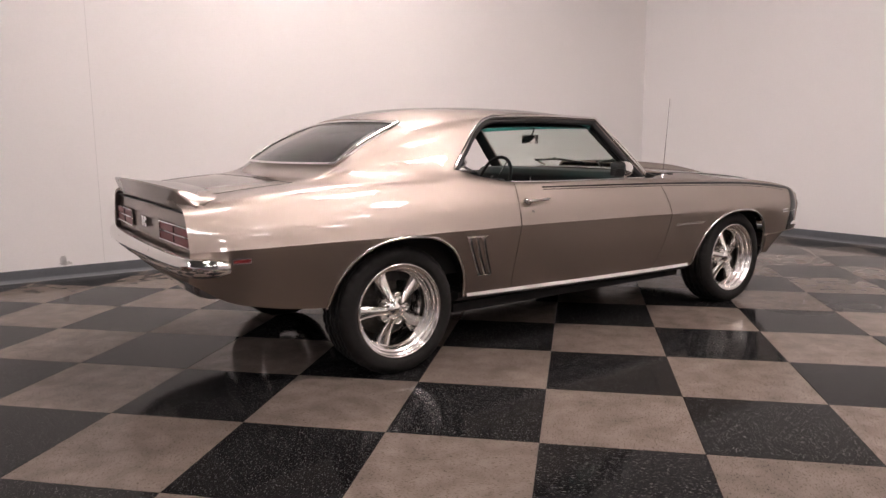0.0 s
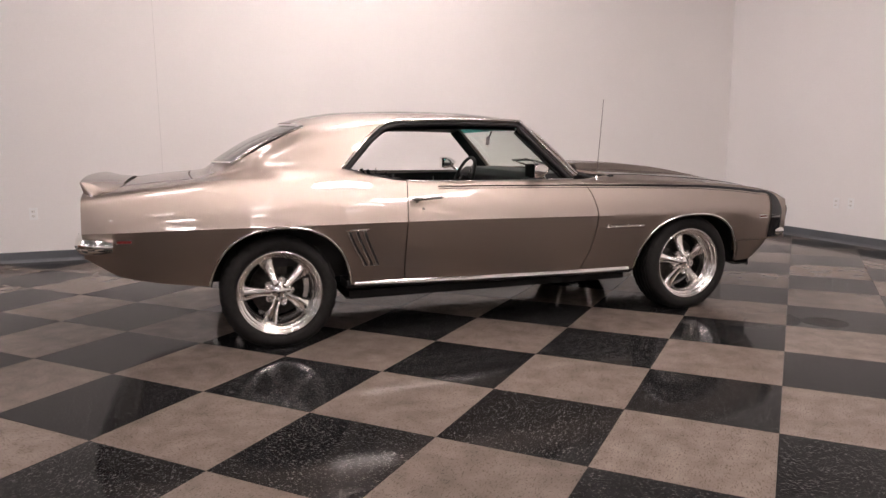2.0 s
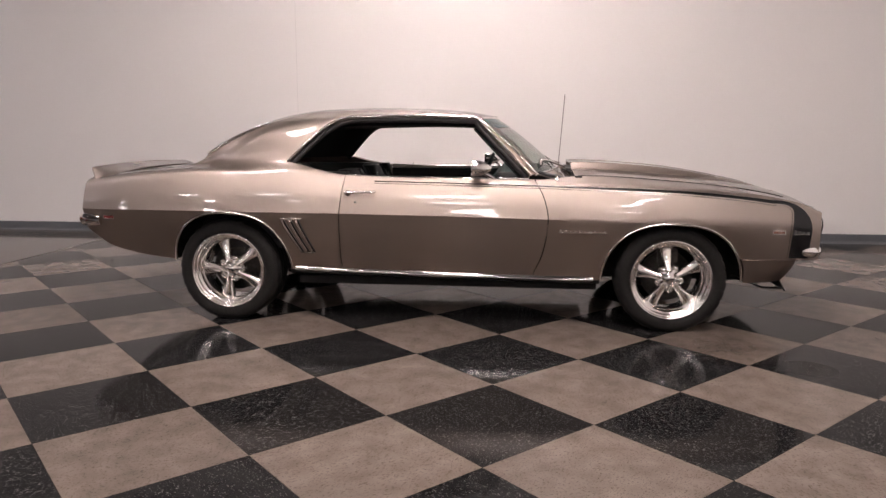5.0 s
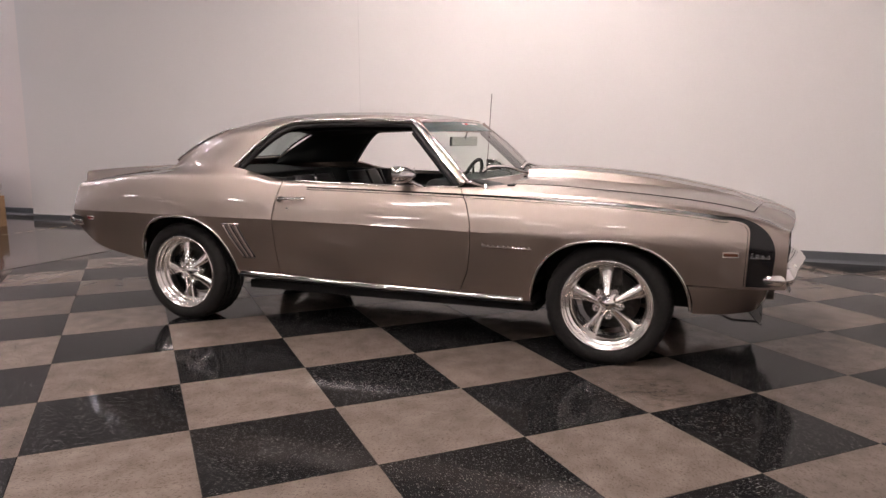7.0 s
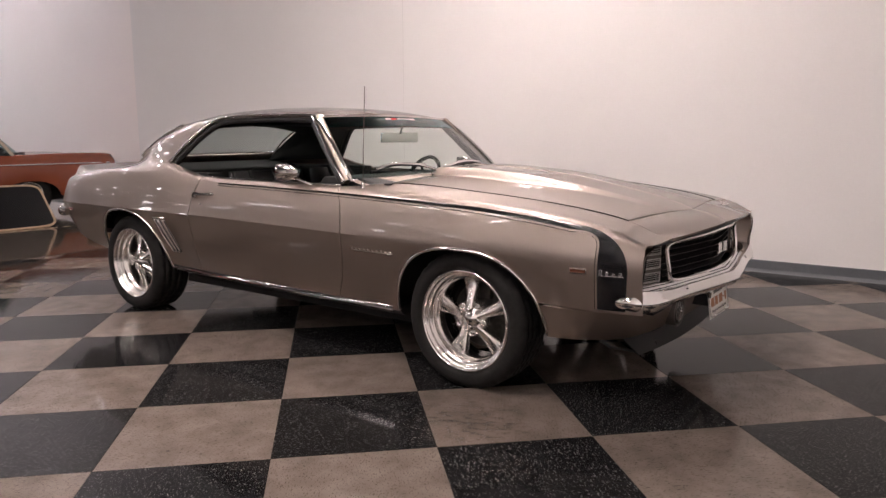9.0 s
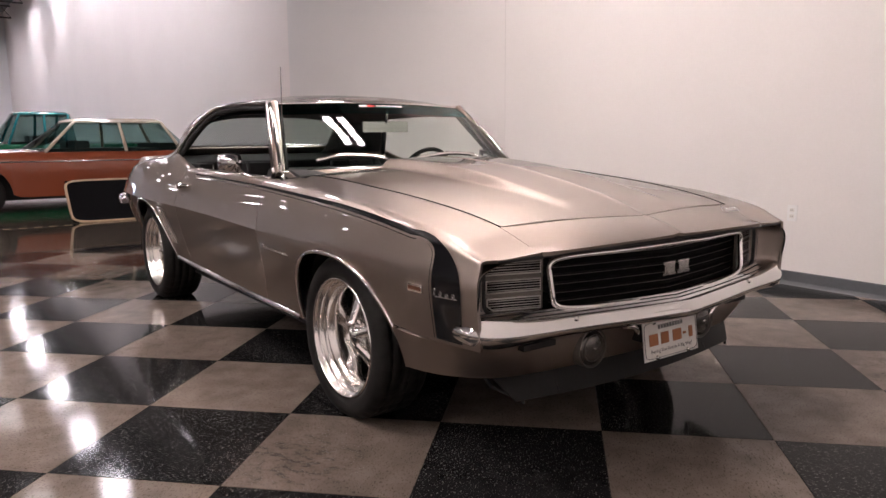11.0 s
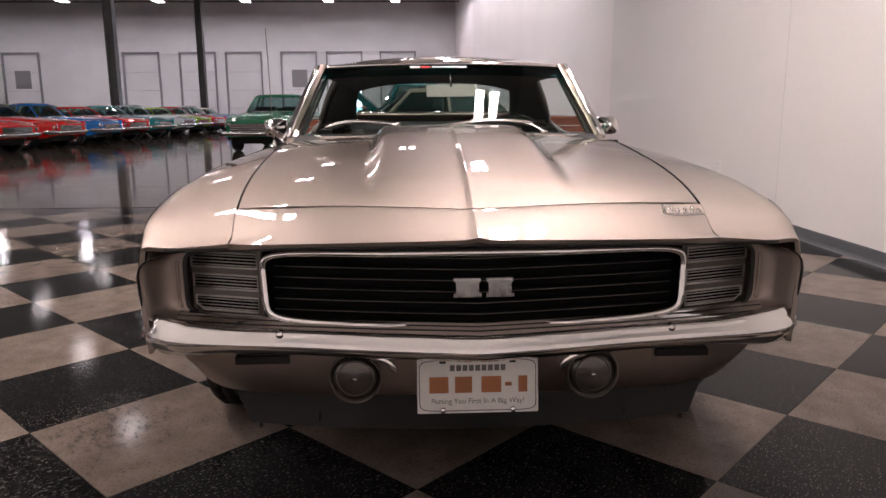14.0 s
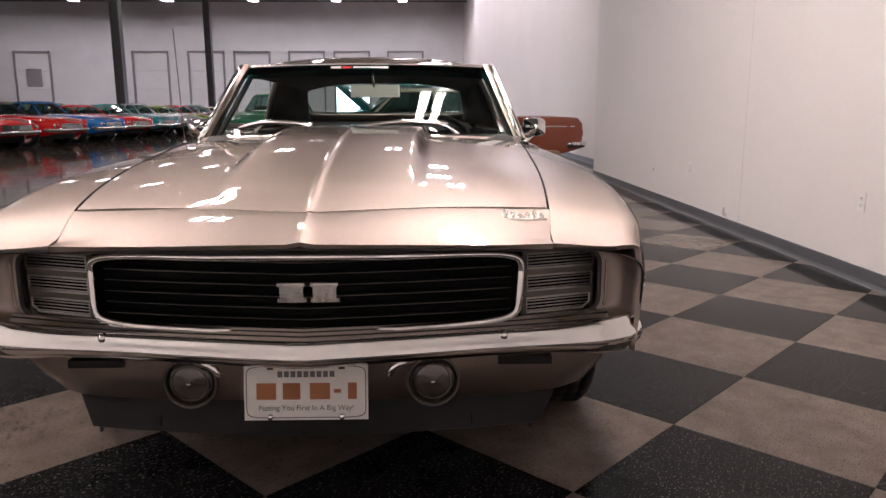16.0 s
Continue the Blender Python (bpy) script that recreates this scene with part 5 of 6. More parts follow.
# Stepped apron between the grille and the bumper.
bump_x = curve_of([0.0, 0.22, 0.45, 0.70, 0.78], [2.322, 2.294, 2.256, 2.224, 2.200])
steps = [(0.00, 0.546), (0.20, 0.543), (0.22, 0.537), (0.48, 0.535), (0.50, 0.529), (0.78, 0.527), (0.80, 0.520), (1.0, 0.512)]
apron = []
for k in range(41):
    y = -0.775 + 1.55 * k / 40
    x0, x1 = grille_x(abs(y)) + 0.012, bump_x(abs(y))
    apron.append([(x0 + (x1 - x0) * t, y, z) for t, z in steps])
part("surround_apron", Geo().grid(apron), PAINT, surround, sharp=30)
for j in (2, 4, 6):
    part("apron_line", Geo().tube([(r[j][0] + 0.001, r[j][1], r[j][2] + 0.001) for r in apron], 0.0022, 5), SHADOW_BLACK, surround)
gasket = [i + Vector((0.004, 0, 0)) for i in loop_in]
part("surround_gasket", Geo().tube(gasket, 0.007, 6, closed=True), SATIN_BLACK, surround)
# Black grille with fine bright bars in a chrome frame.
back = [[(grille_x(abs(y)) - 0.055, y, z) for z in (0.525, 0.72)] for y in [-0.76 + 1.52 * k / 30 for k in range(31)]]
part("grille_backing", Geo().grid(back, flip=True), PIT_BLACK, car)
frame_pts = []
for k in range(96):
    c, s = se(2 * PI * (k + 0.5) / 96, 8)
    y = (0.540 - 0.012 * (1 - s) / 2) * c
    z = 0.626 + 0.088 * s - (0.006 if s < 0 else 0) * (1 - abs(c))
    frame_pts.append((grille_x(abs(y)) + (0.012 if s > 0 else 0.022), y, z))
grille = part("grille", Geo().tube(frame_pts, 0.0095, 8, closed=True), CHROME, car, "black grille in a chrome frame")
for k in range(6):
    z = 0.558 + 0.142 * k / 5
    bar = [[(grille_x(abs(y)) - 0.028 + dx, y, z + dz) for dx, dz in ((-0.02, -0.002), (0.008, -0.002), (0.010, 0.0), (0.008, 0.002), (-0.02, 0.002))] for y in [-0.515 + 1.03 * j / 26 for j in range(27)]]
    part("grille_bar", Geo().loft(bar), PIT_BLACK, grille, turn_out=True)
    part("bar_edge", Geo().tube([(x + 0.001, y, z2) for x, y, z2 in [b[2] for b in bar]], 0.0011, 5), DULL_METAL, grille)
# Badge: two block shapes joined, in dull chrome.
bx = grille_x(0.07) + 0.004
for y in (-0.060, 0.020):
    b = Geo().box(bx, bx + 0.008, y + 0.006, y + 0.062, 0.611, 0.651).box(bx, bx + 0.0065, y, y + 0.070, 0.607, 0.617).box(bx, bx + 0.0065, y, y + 0.066, 0.645, 0.655)
    part("badge", b, POLISHED, grille, "dull chrome block badge", bevel=0.003)
# Lamp doors: three groups of slats each side.
for sgn in (-1, 1):
    face = [[(grille_x(y) - 0.006, sgn * y, z) for z in (0.535, 0.58, 0.625, 0.67, 0.712)] for y in [0.545 + 0.195 * k / 8 for k in range(9)]]
    lampd = solid(part("headlamp_door", Geo().grid(face, flip=sgn < 0), DULL_METAL, car, "grey slatted headlamp cover"), 0.01)
    for gidx in range(3):
        zc = 0.683 - 0.058 * gidx
        yo = 0.738 - 0.004 * gidx
        cut0, cut1 = (0.018 if gidx == 0 else 0.001), (0.020 if gidx == 2 else 0.001)
        ring = [(grille_x(y) - 0.002, sgn * y, zc + dz) for y, dz in ((0.556, 0.019), (0.64, 0.019), (yo - cut0, 0.019), (yo, 0.019 - cut0 * 0.8), (yo, -0.019 + cut1 * 0.8), (yo - cut1, -0.019), (0.64, -0.019), (0.556, -0.019))]
        part("slat_frame", Geo().tube(ring, 0.0028, 6, closed=True), ARGENT, lampd)
        # Near-black sheet on the cover's face paints the shade between the slats.
        part("slat_recess", Geo().grid([[(grille_x(y) - 0.0045, sgn * y, zc + dz) for dz in (-0.018, 0.018)] for y in (0.557, 0.61, 0.67, yo - 0.002)], flip=sgn < 0), PIT_BLACK, lampd)
        for j in range(4):
            z = zc - 0.0125 + 0.025 * j / 3
            part("slat", Geo().tube([(grille_x(y) + 0.0005, sgn * y, z) for y in (0.558, 0.61, 0.67, yo - 0.003 - cut0 * (j == 3) * 0.7 - cut1 * (j == 0) * 0.7)], 0.0016, 5), ARGENT, lampd)
# Front bumper with a crease at the middle.
half = [(2.085, 0.836, 0.514), (2.140, 0.840, 0.514), (2.182, 0.826, 0.512), (2.212, 0.78, 0.508), (2.232, 0.70, 0.505), (2.262, 0.45, 0.502), (2.300, 0.22, 0.50), (2.330, 0.02, 0.499)]
sec = [(-0.03, 0.020), (-0.008, 0.026), (0.005, 0.025), (0.011, 0.018), (0.013, 0.010), (0.022, 0.003), (0.026, -0.006), (0.026, -0.015), (0.021, -0.024), (0.012, -0.032), (-0.002, -0.039), (-0.02, -0.042), (-0.036, -0.015)]
right = spline([(x, -y, z) for x, y, z in half], 22)
left = [Vector((p.x, -p.y, p.z)) for p in reversed(right)]
fb = bumper("front_bumper", right + left, sec, "chrome front bumper with a centre crease", 0.82, 0.42)
for sgn in (-1, 1):
    for y in (0.488,):
        part("bumper_bolt", Geo().revolve([(0.0, 0.012), (0.008, 0.010), (0.012, 0.002), (0.013, -0.004)], 14, (2.262, sgn * y, 0.518), axis="x"), CHROME, fb)
    part("bumper_bolt", Geo().revolve([(0.0, 0.010), (0.006, 0.008), (0.010, 0.0)], 12, (2.225, sgn * 0.745, 0.478), axis="x"), CHROME, fb)
    part("bracket", Geo().tube(spline([(2.27, sgn * 0.27, 0.462), (2.285, sgn * 0.225, 0.452), (2.285, sgn * 0.205, 0.425)], 8), [0.012, 0.012, 0.012, 0.012, 0.011, 0.010, 0.009, 0.006], 8), CHROME, fb)
# Valance, fog lamps, chin spoiler, plate.
plan_t = [(1.768, 0.872), (1.90, 0.868), (2.02, 0.845), (2.09, 0.80), (2.135, 0.70), (2.165, 0.50), (2.185, 0.25), (2.195, 0.0)]
plan_b = [(1.792, 0.832), (1.87, 0.813), (1.95, 0.78), (2.03, 0.72), (2.085, 0.64), (2.12, 0.48), (2.14, 0.25), (2.15, 0.0)]
top_l = spline([(x, -y, 0.448) for x, y in plan_t] + [(x, y, 0.448) for x, y in plan_t[-2::-1]], 49)
bot_l = spline([(x, -y, 0.305) for x, y in plan_b] + [(x, y, 0.305) for x, y in plan_b[-2::-1]], 49)
rows = [[t.lerp(b, k / 6) + Vector((0.010, 0, 0)) * math.sin(PI * k / 6) for k in range(7)] for t, b in zip(top_l, bot_l)]
val = solid(part("front_valance", Geo().grid(rows, flip=True), PAINT, car), 0.012)
for sgn in (-1, 1):
    c = (2.178, sgn * 0.314, 0.370)
    lens = part("fog_lamp", Geo().revolve([(0.0, 0.014), (0.036, 0.011), (0.060, 0.002), (0.065, -0.01)], 32, c, axis="x"), CLEAR_LENS, car, "round clear fog lamp below the bumper")
    part("bezel", Geo().revolve([(0.064, -0.03), (0.064, 0.004), (0.067, 0.008), (0.071, 0.004), (0.071, -0.05)], 36, c, axis="x"), DULL_METAL, lens)
    part("reflector", Geo().revolve([(0.0, 0.0135), (0.012, 0.013), (0.015, 0.008)], 20, c, axis="x"), DARK_METAL, lens)
    part("lens_ring", Geo().tube([(c[0] + 0.0085, c[1] + 0.047 * math.cos(2 * PI * k / 32), c[2] + 0.047 * math.sin(2 * PI * k / 32)) for k in range(32)], 0.0016, 5, closed=True), DULL_METAL, lens)
    part("lens_boss", Geo().revolve([(0.0, 0.019), (0.005, 0.018), (0.007, 0.013)], 14, c, axis="x"), CHROME, lens)
    part("vent_slot", Geo().box(2.130, 2.174, min(sgn * 0.485, sgn * 0.625), max(sgn * 0.485, sgn * 0.625), 0.410, 0.430), SHADOW_BLACK, car, bevel=0.004)
chin = []
for k in range(25):
    f = -1 + 2 * k / 24
    q = 1 - abs(f) ** 2
    a, b = Vector((2.045 + 0.075 * q, 0.668 * f, 0.312)), Vector((2.112 + 0.030 * q, 0.605 * f, 0.222 - 0.018 * q))
    chin.append([a.lerp(b, j / 4) for j in range(5)])
for y in (-0.42, 0.42):
    part("chin_rib", Geo().tube([(2.085, y, 0.305), (2.125, y, 0.225)], 0.004, 6), SPOILER_GREY, val)
sp = solid(part("chin_spoiler", Geo().grid(chin, flip=True), SPOILER_GREY, car, "dark grey chin spoiler"), 0.006, 0.0)
for sgn in (-1, 1):
    part("spoiler_strut", Geo().tube([(1.80, sgn * 0.56, 0.30), (1.98, sgn * 0.60, 0.235), (2.10, sgn * 0.60, 0.235)], 0.007, 6), SATIN_BLACK, sp)
    part("spoiler_bolt", Geo().revolve([(0.0, -0.012), (0.006, -0.01), (0.006, 0.0)], 8, (2.12, sgn * 0.58, 0.222), axis="z"), SATIN_BLACK, sp)
tilt = pose(2.268, 0, 0.378, 0, -8, 0)
plate = part("show_plate", Geo().box(-0.002, 0.002, -0.1525, 0.1525, -0.070, 0.070, turn=tilt), WHITE_PLATE, car, "white embossed show plate with red-brown bars", bevel=0.0015)
edge = [tilt @ Vector((0.0028, 0.147 * c, 0.064 * s)) for c, s in [se(2 * PI * (k + 0.5) / 64, 10) for k in range(64)]]
part("plate_border", Geo().tube(edge, 0.0013, 5, closed=True), PLATE_GREY, plate)
for y, w, h in ((-0.098, 0.048, 0.041), (-0.036, 0.043, 0.041), (0.034, 0.050, 0.041), (0.077, 0.017, 0.009), (0.114, 0.022, 0.041)):
    part("plate_bar", Geo().box(0.002, 0.0036, y - w / 2, y + w / 2, 0.002 - h / 2, 0.002 + h / 2, turn=tilt), PLATE_RED, plate, bevel=0.0012)
for k in range(9):
    y = -0.064 + 0.016 * k
    part("plate_mark", Geo().box(0.002, 0.003, y - 0.006, y + 0.006, 0.037, 0.052, turn=tilt), PLATE_GREY, plate, smooth=False)
words = bpy.data.curves.new("slogan", "FONT")
words.body, words.size, words.align_x, words.align_y, words.extrude = "Putting You First In A Big Way!", 0.0185, "CENTER", "CENTER", 0.0004
ob = bpy.data.objects.new("slogan", words)
me = bpy.data.meshes.new_from_object(ob)
bpy.data.objects.remove(ob)
me.transform(tilt @ pose(0.003, 0, -0.040, 90, 0, 90))
me.materials.clear()
me.materials.append(PLATE_GREY)
part("plate_slogan", me, PLATE_GREY, plate)
for y in (-0.088, 0.088):
    part("plate_screw", Geo().revolve([(0.0, 0.012), (0.006, 0.011), (0.008, 0.004)], 12, tuple(tilt @ Vector((0, y, -0.061))), axis="x"), CHROME, plate)
    part("plate_slot", Geo().box(0.002, 0.0028, y - 0.008, y + 0.008, 0.056, 0.062, turn=tilt), SATIN_BLACK, plate, smooth=False)
part("plate_mount", Geo().box(2.16, 2.255, -0.10, 0.10, 0.36, 0.44), SATIN_BLACK, car, bevel=0.006)


# Small badges: a row of raised chrome strokes of the script's size.
def script(width, height, loops):
    """A looping pen line, (along, up), with one tall first letter and a line under it."""
    pts = []
    for k in range(loops * 12 + 1):
        a = 2 * PI * k / 12
        u = (k / 12 + 0.42 * math.sin(a)) / loops
        tall = 1.0 if k < 12 else (0.62 + 0.12 * math.sin(k // 12 * 2.1))
        pts.append((width * (u - 0.5), height * tall * (0.5 - 0.5 * math.cos(a))))
    return pts


def strokes(name, x0, x1, z, hgt, n, sgn):
    g = Geo()
    mid, w = (x0 + x1) / 2, (x1 - x0) * -sgn
    skin = lambda x, zz, o: (x, sgn * (flank(x, s_at(x, zz))[0] + o), zz)
    g.tube([skin(mid + u, z + v, 0.003) for u, v in script(w, hgt, n)], 0.0016, 5)
    g.tube([skin(x0 + (x1 - x0) * k / 8, z - 0.001, 0.002) for k in range(9)], 0.0014, 5)
    return part(name, g, CHROME, car, "small chrome script badge")


for sgn in (-1, 1):
    strokes("fender_script", 0.70, 0.985, 0.598, 0.018, 10, sgn)
    strokes("nose_script", 2.035, 2.135, 0.608, 0.024, 4, sgn)
g = Geo()
on_nose = lambda u, v: (nose_x(0.55) - 0.118 - v * 0.55, 0.55 + u, 0.786 + v * 0.85)
g.tube([on_nose(u, v) for u, v in script(0.11, 0.026, 6)], 0.0022, 5)
g.tube([on_nose(u, -0.002) for u in (-0.05, 0.0, 0.06)], 0.0024, 5)
part("header_script", g, CHROME, car, "small chrome script badge on the nose")

# ---- cars parked in the hall ----
BG_GLASS = glass_material("car_glass", (0.45, 0.58, 0.56))


def car_paint(name, c):
    return material(name, c, 0.25, 0.0, coat=0.4)


bg_tyre = Geo().revolve([(0.19, -0.02), (0.20, -0.10), (0.27, -0.11), (0.315, -0.09), (0.33, -0.06), (0.33, 0.06), (0.315, 0.09), (0.2, 0.09)], 32).mesh("tyre", RUBBER)
bg_rim = Geo().revolve([(0.0, -0.085), (0.04, -0.095), (0.06, -0.07), (0.12, -0.06), (0.165, -0.075), (0.19, -0.10), (0.205, -0.09), (0.20, -0.02)], 32).mesh("rim", POLISHED)


def parked_car(label, paint, roof_paint, m, L=4.9, W=1.86, H=1.38, belt=0.93, hood=0.92, deck=0.93, base=2.9, fin=0.0, ws=0.55, rw=-1.35, roof0=0.05, roof1=-0.95, open_hood=None, shift=0.0, group="cars parked in the hall", grille=(0.34, 0.20, 0.28), nose=0.18, rear_arch=0.42):
    c = thing("parked_car", label, "car", group, at=m)
    h = L / 2
    w = curve_of([-h, -h + 0.25, -1.0, 0, 1.0, h - 0.3, h], [0.80, 0.94, 1.0, 1.0, 0.99, 0.93, 0.80])
    topz = curve_of([-h, -h + 0.1, rw, ws, 1.2, h - 0.35, h], [deck - 0.10, deck, belt, belt, hood, hood - 0.33 * nose, hood - nose])
    low = curve_of([-h, -h + 0.5, -1, 1, h - 0.4, h], [0.42, 0.32, 0.28, 0.28, 0.32, 0.40])
    ax = base / 2
    arch = lambda x: max([0.30 + k * max(0.0, 1 - (abs(x - a) / 0.42) ** 2.4) ** 0.5 for a, k in ((shift - ax, rear_arch), (shift + ax, 0.42))])
    xs = [-h + L * k / 60 for k in range(61)]
    for a in (shift - ax, shift + ax):
        xs += [a + 0.419 * math.cos(PI * k / 16) for k in range(17)]
    xs = sorted(xs)
    rows = []
    for x in xs:
        hw, z1 = W / 2 * w(x), topz(x)
        z0 = max(low(x), arch(x)) if min(abs(x - shift - ax), abs(x - shift + ax)) < 0.42 else low(x)
        f = fin * max(0, (-x - 0.6) / (h - 0.6))
        mid = z0 + 0.55 * (z1 - z0)
        zc = 0.62
        pts = [(hw * 0.955, z0), (hw * (0.955 + 0.045 * min(1, (max(zc, z0) - z0 + 0.05) / 0.3)), max(zc, z0 + 0.02)), (hw * 0.985, max(0.78, z0 + 0.04)), (hw * (0.94 + 0.04 * f), z1 - 0.02 + f * 0.06), (hw * 0.86, z1 + 0.004 + f * 0.05), (hw * 0.6, z1 + 0.012 - f * 0.03), (hw * 0.3, z1 + 0.03), (0, z1 + 0.035)]
        rows.append([(x, -y, z) for y, z in pts] + [(x, y, z) for y, z in pts[-2::-1]])
    g = Geo().grid(rows, flip=True)
    n = len(rows[0])
    for r, rev in ((rows[0], True), (rows[-1], False)):
        g.add(r, [tuple(range(n))[::-1] if not rev else tuple(range(n))])
    part("body", g, paint, c, sharp=35)
    part("chassis", Geo().box(-h + 0.35, h - 0.35, -0.62, 0.62, 0.22, 0.60), SHADOW_BLACK, c, smooth=False)
    # Glasshouse and roof.
    wb, wt = W / 2 * 0.90, W / 2 * 0.70
    zt = H - 0.07
    ring_b = [(ws + 0.05, 0), (ws, 0.5), (ws - 0.22, 1), (rw + 0.30, 1), (rw + 0.04, 0.6), (rw, 0)]
    def loop(r, hw, z):
        return [(x, -f * hw, z) for x, f in r] + [(x, f * hw, z) for x, f in r[-2:0:-1]]
    ring_t = [(roof0, 0), (roof0 - 0.02, 0.5), (roof0 - 0.10, 1), (roof1 + 0.1, 1), (roof1 + 0.02, 0.6), (roof1, 0)]
    part("glasshouse", Geo().loft([loop(ring_b, wb, belt), loop(ring_t, wt, zt)], caps=False, flip=True), BG_GLASS, c, smooth=False, turn_out=True)
    shrink = lambda k, j: [((x - (roof0 + roof1) / 2) * k + (roof0 + roof1) / 2, f * j) for x, f in ring_t]
    part("roof", Geo().loft([loop(ring_t, wt + 0.012, zt - 0.012), loop(shrink(1.01, 1.0), wt + 0.016, zt + 0.006), loop(shrink(0.97, 0.96), wt, zt + 0.032), loop(shrink(0.86, 0.86), wt, zt + 0.055), loop(shrink(0.6, 0.6), wt, H - 0.004), loop(shrink(0.2, 0.2), wt, H)], flip=True), roof_paint, c, turn_out=True, sharp=60)
    part("seats", Geo().box(rw + 0.35, rw + 0.6, -wb * 0.8, wb * 0.8, belt - 0.05, belt + 0.12).box(ws - 0.85, ws - 0.65, -wb * 0.8, -0.1, belt - 0.05, belt + 0.16).box(ws - 0.85, ws - 0.65, 0.1, wb * 0.8, belt - 0.05, belt + 0.16).box(rw + 0.1, ws - 0.15, -wb * 0.93, wb * 0.93, belt - 0.05, belt + 0.045), SATIN_BLACK, c, bevel=0.03)
    part("windscreen_trim", Geo().tube([(ws - 0.22, -wb, belt + 0.01), (ws, -wb * 0.5, belt + 0.03), (ws + 0.05, 0, belt + 0.035), (ws, wb * 0.5, belt + 0.03), (ws - 0.22, wb, belt + 0.01)], 0.012, 6), CHROME, c)
    for sgn in (-1, 1):
        for (xb, xt) in ((ws - 0.22, roof0 - 0.10), ((ws + rw) / 2 - 0.1, (roof0 + roof1) / 2), (rw + 0.30, roof1 + 0.1)):
            part("pillar", Geo().tube([(xb, sgn * wb, belt), (xt, sgn * wt, zt)], 0.025, 6), roof_paint, c)
        part("side_trim", Geo().tube([(x, sgn * (W / 2 * w(x) * 0.985 + 0.006), 0.785) for x in [-h + 0.15 + (L - 0.4) * k / 16 for k in range(17)]], 0.010, 6), CHROME, c)
        lamp = part("headlamp", Geo().revolve([(0.0, 0.03), (0.05, 0.026), (0.085, 0.0)], 20, (h - 0.025, sgn * W * 0.36, hood - 0.26), axis="x"), CLEAR_LENS, c)
        part("bezel", Geo().revolve([(0.085, -0.04), (0.088, 0.01), (0.105, 0.012), (0.11, -0.04)], 20, (h - 0.025, sgn * W * 0.36, hood - 0.26), axis="x"), CHROME, lamp)
        part("tail_lamp", Geo().box(-h - 0.012, -h + 0.02, min(sgn * W * 0.27, sgn * W * 0.40), max(sgn * W * 0.27, sgn * W * 0.40), 0.62, 0.72), RED_LENS, c, bevel=0.008)
    part("grille", Geo().box(h - 0.04, h + 0.004, -W * grille[2], W * grille[2], hood - grille[0], hood - grille[1]), DARK_METAL, c, bevel=0.01)
    for k in range(4):
        part("grille_bar", Geo().box(h + 0.004, h + 0.012, -W * grille[2], W * grille[2], hood - grille[0] + (grille[0] - grille[1]) * (k + 0.4) / 4, hood - grille[0] + (grille[0] - grille[1]) * (k + 0.4) / 4 + 0.008), CHROME, c, smooth=False)
    for e, x in (("front_bumper", h), ("rear_bumper", -h)):
        s = 1 if x > 0 else -1
        path = [(x - s * 0.28, -W / 2 * 0.93), (x - s * 0.02, -W / 2 * 0.86), (x + s * 0.07, -W * 0.25), (x + s * 0.08, 0), (x + s * 0.07, W * 0.25), (x - s * 0.02, W / 2 * 0.86), (x - s * 0.28, W / 2 * 0.93)]
        part(e, Geo().tube(spline([(a, b, 0.48) for a, b in path], 20), 0.05, 8, flat=1.5), CHROME, c)
    for x in (shift - ax, shift + ax):
        for sgn in (-1, 1):
            wl = part("wheel", bg_tyre, RUBBER, c)
            wl.matrix_basis = pose(x, sgn * (W / 2 - (0.21 if x < shift and rear_arch < 0.3 else 0.14)), 0.33, 0, 0, 0 if sgn < 0 else 180)
            part("rim", bg_rim, POLISHED, wl)
    if open_hood:
        a = radians(42)
        p = [(ws + 0.10, 0.99), (ws + 0.10 + 1.35 * math.cos(a), 0.99 + 1.35 * math.sin(a))]
        hd = Geo().loft([[(x + dx, y, z + dz) for x, z in p[:1] for dx, dz in ((0, 0), (-0.10, 0.11))] + [(x + dx, y, z + dz) for x, z in p[1:] for dx, dz in ((-0.08, 0.09), (0, 0))] for y in (-0.68, -0.3, 0, 0.3, 0.68)])
        part("hood", hd, open_hood, c, "raised open hood", turn_out=True, bevel=0.01)
    return c


ORANGE = car_paint("burnt_orange", (0.24, 0.062, 0.03))
CREAM = car_paint("cream", (0.62, 0.53, 0.42))
GREEN = car_paint("emerald", (0.01, 0.13, 0.06))
TEAL = car_paint("teal", (0.02, 0.20, 0.22))
RED = car_paint("red", (0.50, 0.010, 0.008))
BLUE = car_paint("blue", (0.010, 0.12, 0.36))
LIME = car_paint("lime", (0.22, 0.34, 0.02))
SILVER = car_paint("silver", (0.35, 0.36, 0.37))
parked_car("burnt orange two-door sedan with a cream roof", ORANGE, CREAM, pose(-9.0, 0.36, 0.003, 0, 0, -90), shift=0.36, L=5.12, W=1.98, H=1.43, belt=0.92, hood=0.93, deck=0.88, base=3.02, fin=1.0, ws=1.22, rw=-1.25, roof0=0.66, roof1=-0.8, nose=0.07, rear_arch=0.24)
parked_car("emerald green pickup with its hood raised", GREEN, TEAL, pose(-13.0, -0.25, 0.003, 0, 0, -90), L=5.0, H=1.66, belt=1.02, hood=0.98, deck=1.0, ws=0.7, roof0=0.35, roof1=-0.7, rw=-0.8, open_hood=TEAL)
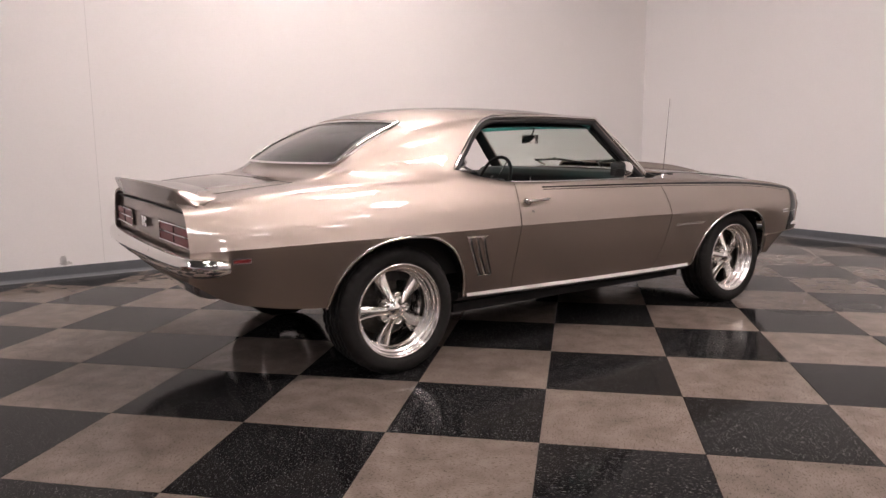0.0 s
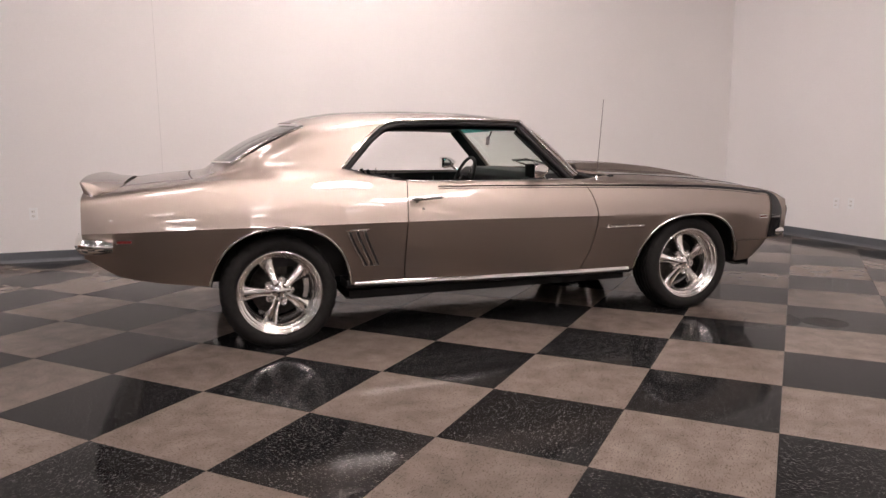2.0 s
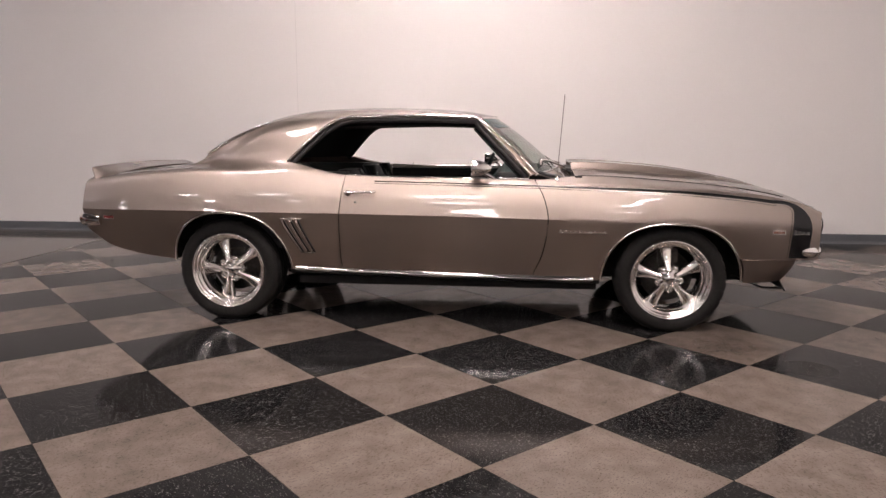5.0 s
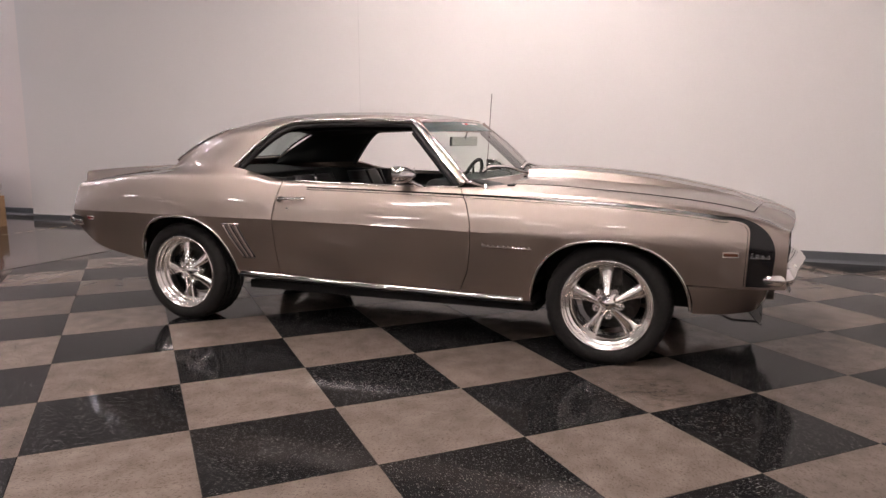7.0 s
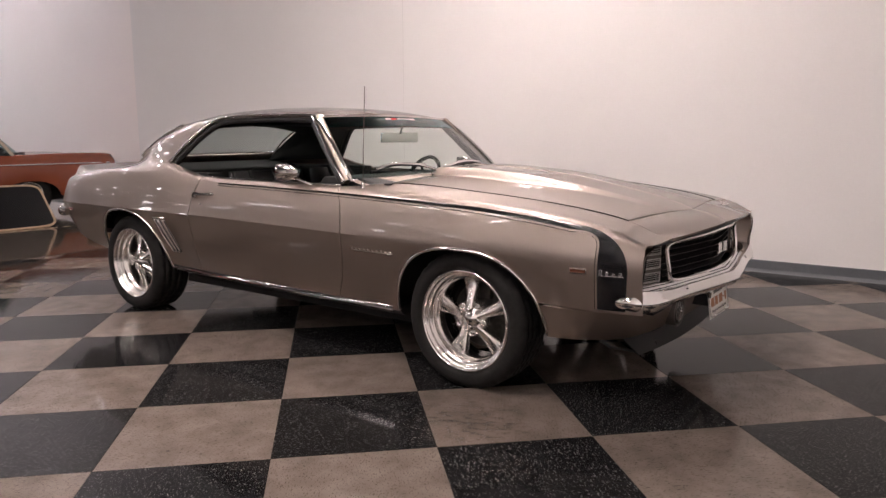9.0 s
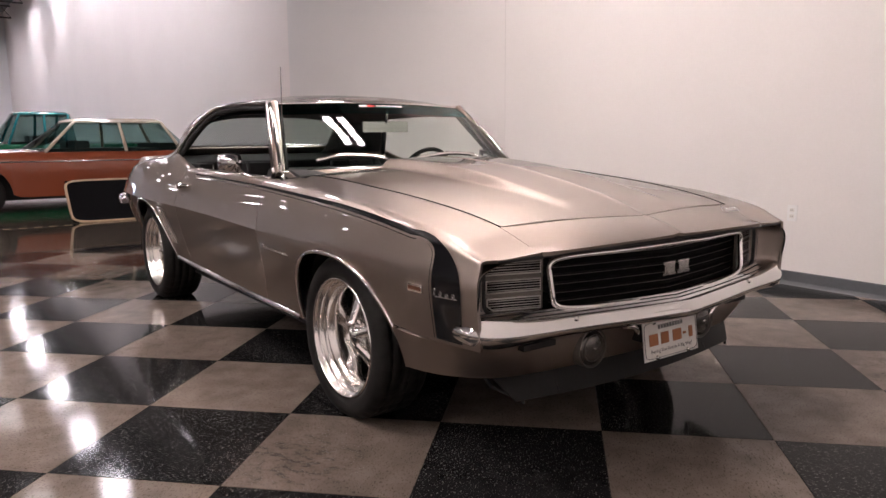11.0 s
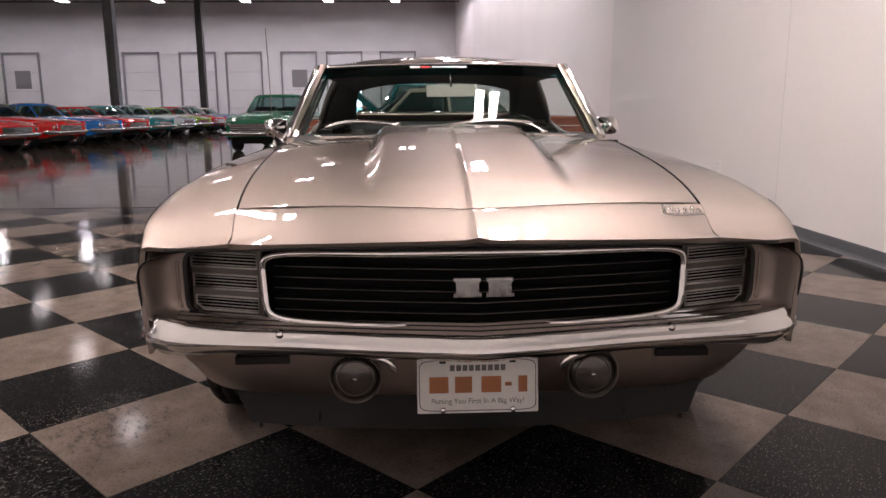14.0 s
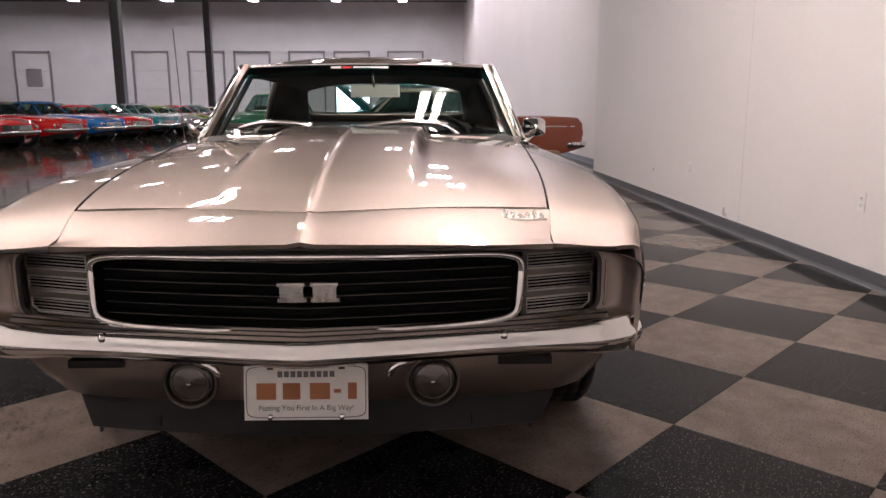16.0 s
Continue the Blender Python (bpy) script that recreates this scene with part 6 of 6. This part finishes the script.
parked_car("dark green fifties sedan", GREEN, GREEN, pose(-17.3, -4.05, 0.003, 0, 0, -4), L=4.97, W=1.80, H=1.53, belt=1.02, hood=0.98, deck=0.98, grille=(0.46, 0.24, 0.34))
for i, (pt, rf, lb) in enumerate(((RED, RED, "bright red muscle car"), (RED, SATIN_BLACK, "bright red coupe"), (BLUE, BLUE, "blue sports coupe"), (RED, RED, "red hardtop"), (TEAL, TEAL, "teal hardtop"),
                                  (SILVER, SILVER, "silver sedan"), (LIME, LIME, "lime green coupe"), (RED, RED, "red coupe"), (BLUE, SILVER, "pale blue sedan"), (TEAL, CREAM, "teal sedan with a cream roof"))):
    parked_car(lb + " in the hall row", pt, rf, pose(-15.9 - 2.65 * i, -12.75 + 0.05 * i, 0.003, 0, 0, 78 + (i % 3) * 4), L=4.7, H=1.27 + 0.05 * (i % 3), belt=0.90, hood=0.88, deck=0.92, roof1=-0.75, rw=-1.5)
for i, (pt, lb) in enumerate(((TEAL, "teal sedan"), (SILVER, "silver coupe"), (RED, "red sedan"), (LIME, "lime sedan"), (SILVER, "pale silver sedan"))):
    parked_car(lb + " in the rear row of the hall", pt, pt, pose(-17.0 - 4.2 * i, -18.6, 0.003, 0, 0, 76), L=4.8, H=1.45)
parked_car("red coupe by the open dock door", RED, RED, pose(-40, -3.5, 0.003, 0, 0, -80), L=4.6, H=1.3)

# Long glossy board in a pale wooden frame, propped up beside the orange car.
stand = thing("display_board", "long dark glossy board in a pale wooden frame", "display board", at=pose(-6.62, 0.30, 0.003, 0, -42, 0))
WOOD = material("pale_wood", (0.42, 0.30, 0.20), 0.6, grain=0.2, grain_scale=12)
rim_pts = []
for k in range(64):
    c_, s_ = se(2 * PI * (k + 0.5) / 64, 9)
    rim_pts.append((-0.02, 0.87 * c_, 0.385 + 0.355 * s_))
part("frame", Geo().tube(rim_pts, 0.018, 8, closed=True), WOOD, stand)
part("board_panel", Geo().box(-0.022, -0.014, -0.865, 0.865, 0.034, 0.736), BLACK_PAINT, stand, smooth=False)
for y in (-0.6, 0.6):
    part("prop", Geo().tube([(-0.05, y, 0.72), (-0.54, y, 0.515)], 0.02, 6), WOOD, stand)
box = thing("cardboard_box", "brown cardboard box on the hall floor", "box", at=pose(-7.46, 2.21, 0.003, 0, 0, 12))
CARD = material("cardboard", (0.30, 0.19, 0.10), 0.8, grain=0.08)
part("carton", Geo().box(-0.14, 0.14, -0.16, 0.16, 0, 0.42), CARD, box, bevel=0.004)
part("flap", Geo().box(-0.14, 0.14, -0.24, -0.16, 0.405, 0.412), CARD, box, smooth=False)

# ---- floor tiles, each a piece of its own ----
def tile_mesh(name, mat):
    h, e, c = 0.6134 / 2, 0.0006, 0.0022
    g = Geo()
    top = [(-h + c, -h + c, 0), (h - c, -h + c, 0), (h - c, h - c, 0), (-h + c, h - c, 0)]
    mid = [(-h + e, -h + e, -0.0012), (h - e, -h + e, -0.0012), (h - e, h - e, -0.0012), (-h + e, h - e, -0.0012)]
    low = [(x, y, -0.012) for x, y, z in mid]
    g.add(top + mid + low, [(0, 1, 2, 3)] + [(k + 4, (k + 1) % 4 + 4, (k + 1) % 4, k) for k in range(4)] + [(k + 8, (k + 1) % 4 + 8, (k + 1) % 4 + 4, k + 4) for k in range(4)])
    return g.mesh(name, mat, smooth=False)


def cut_tile(whole, m):
    """A tile trimmed where it meets the walls."""
    bm = bmesh.new()
    bm.from_mesh(whole)
    for edge_point, away in (((WALL_X + 0.004, 0, 0), (1, 0, 0)), ((0, WALL_Y + 0.004, 0), (0, 1, 0))):
        inv = m.inverted()
        bmesh.ops.bisect_plane(bm, geom=bm.verts[:] + bm.edges[:] + bm.faces[:], plane_co=inv @ Vector(edge_point), plane_no=inv.to_3x3() @ Vector(away), clear_outer=True)
    me = whole.copy()
    bm.to_mesh(me)
    bm.free()
    return me


tile_floor = thing("tile_floor", "black and taupe checkered vinyl tile floor", "floor", kind="structure")
dark_tile, light_tile = tile_mesh("dark_tile", TILE_DARK), tile_mesh("light_tile", TILE_LIGHT)
rng = random.Random(5)
for ca in range(-14, 11):
    for cb in range(-19, 11):
        if (ca + cb) % 2 == 0:
            continue
        x, y = X0 + D * ca, Y0 + D * cb
        if x < -4.75 or x > WALL_X + 0.4 or y < -8.9 or y > WALL_Y + 0.4:
            continue
        m = pose(x, y, rng.uniform(-0.0002, 0.0002), 0, 0, 45 + 90 * rng.randrange(4))
        whole = dark_tile if cb % 2 else light_tile
        ob = new("tile", cut_tile(whole, m) if x + D > WALL_X or y + D > WALL_Y else whole)
        ob.parent = tile_floor
        ob.matrix_basis = m
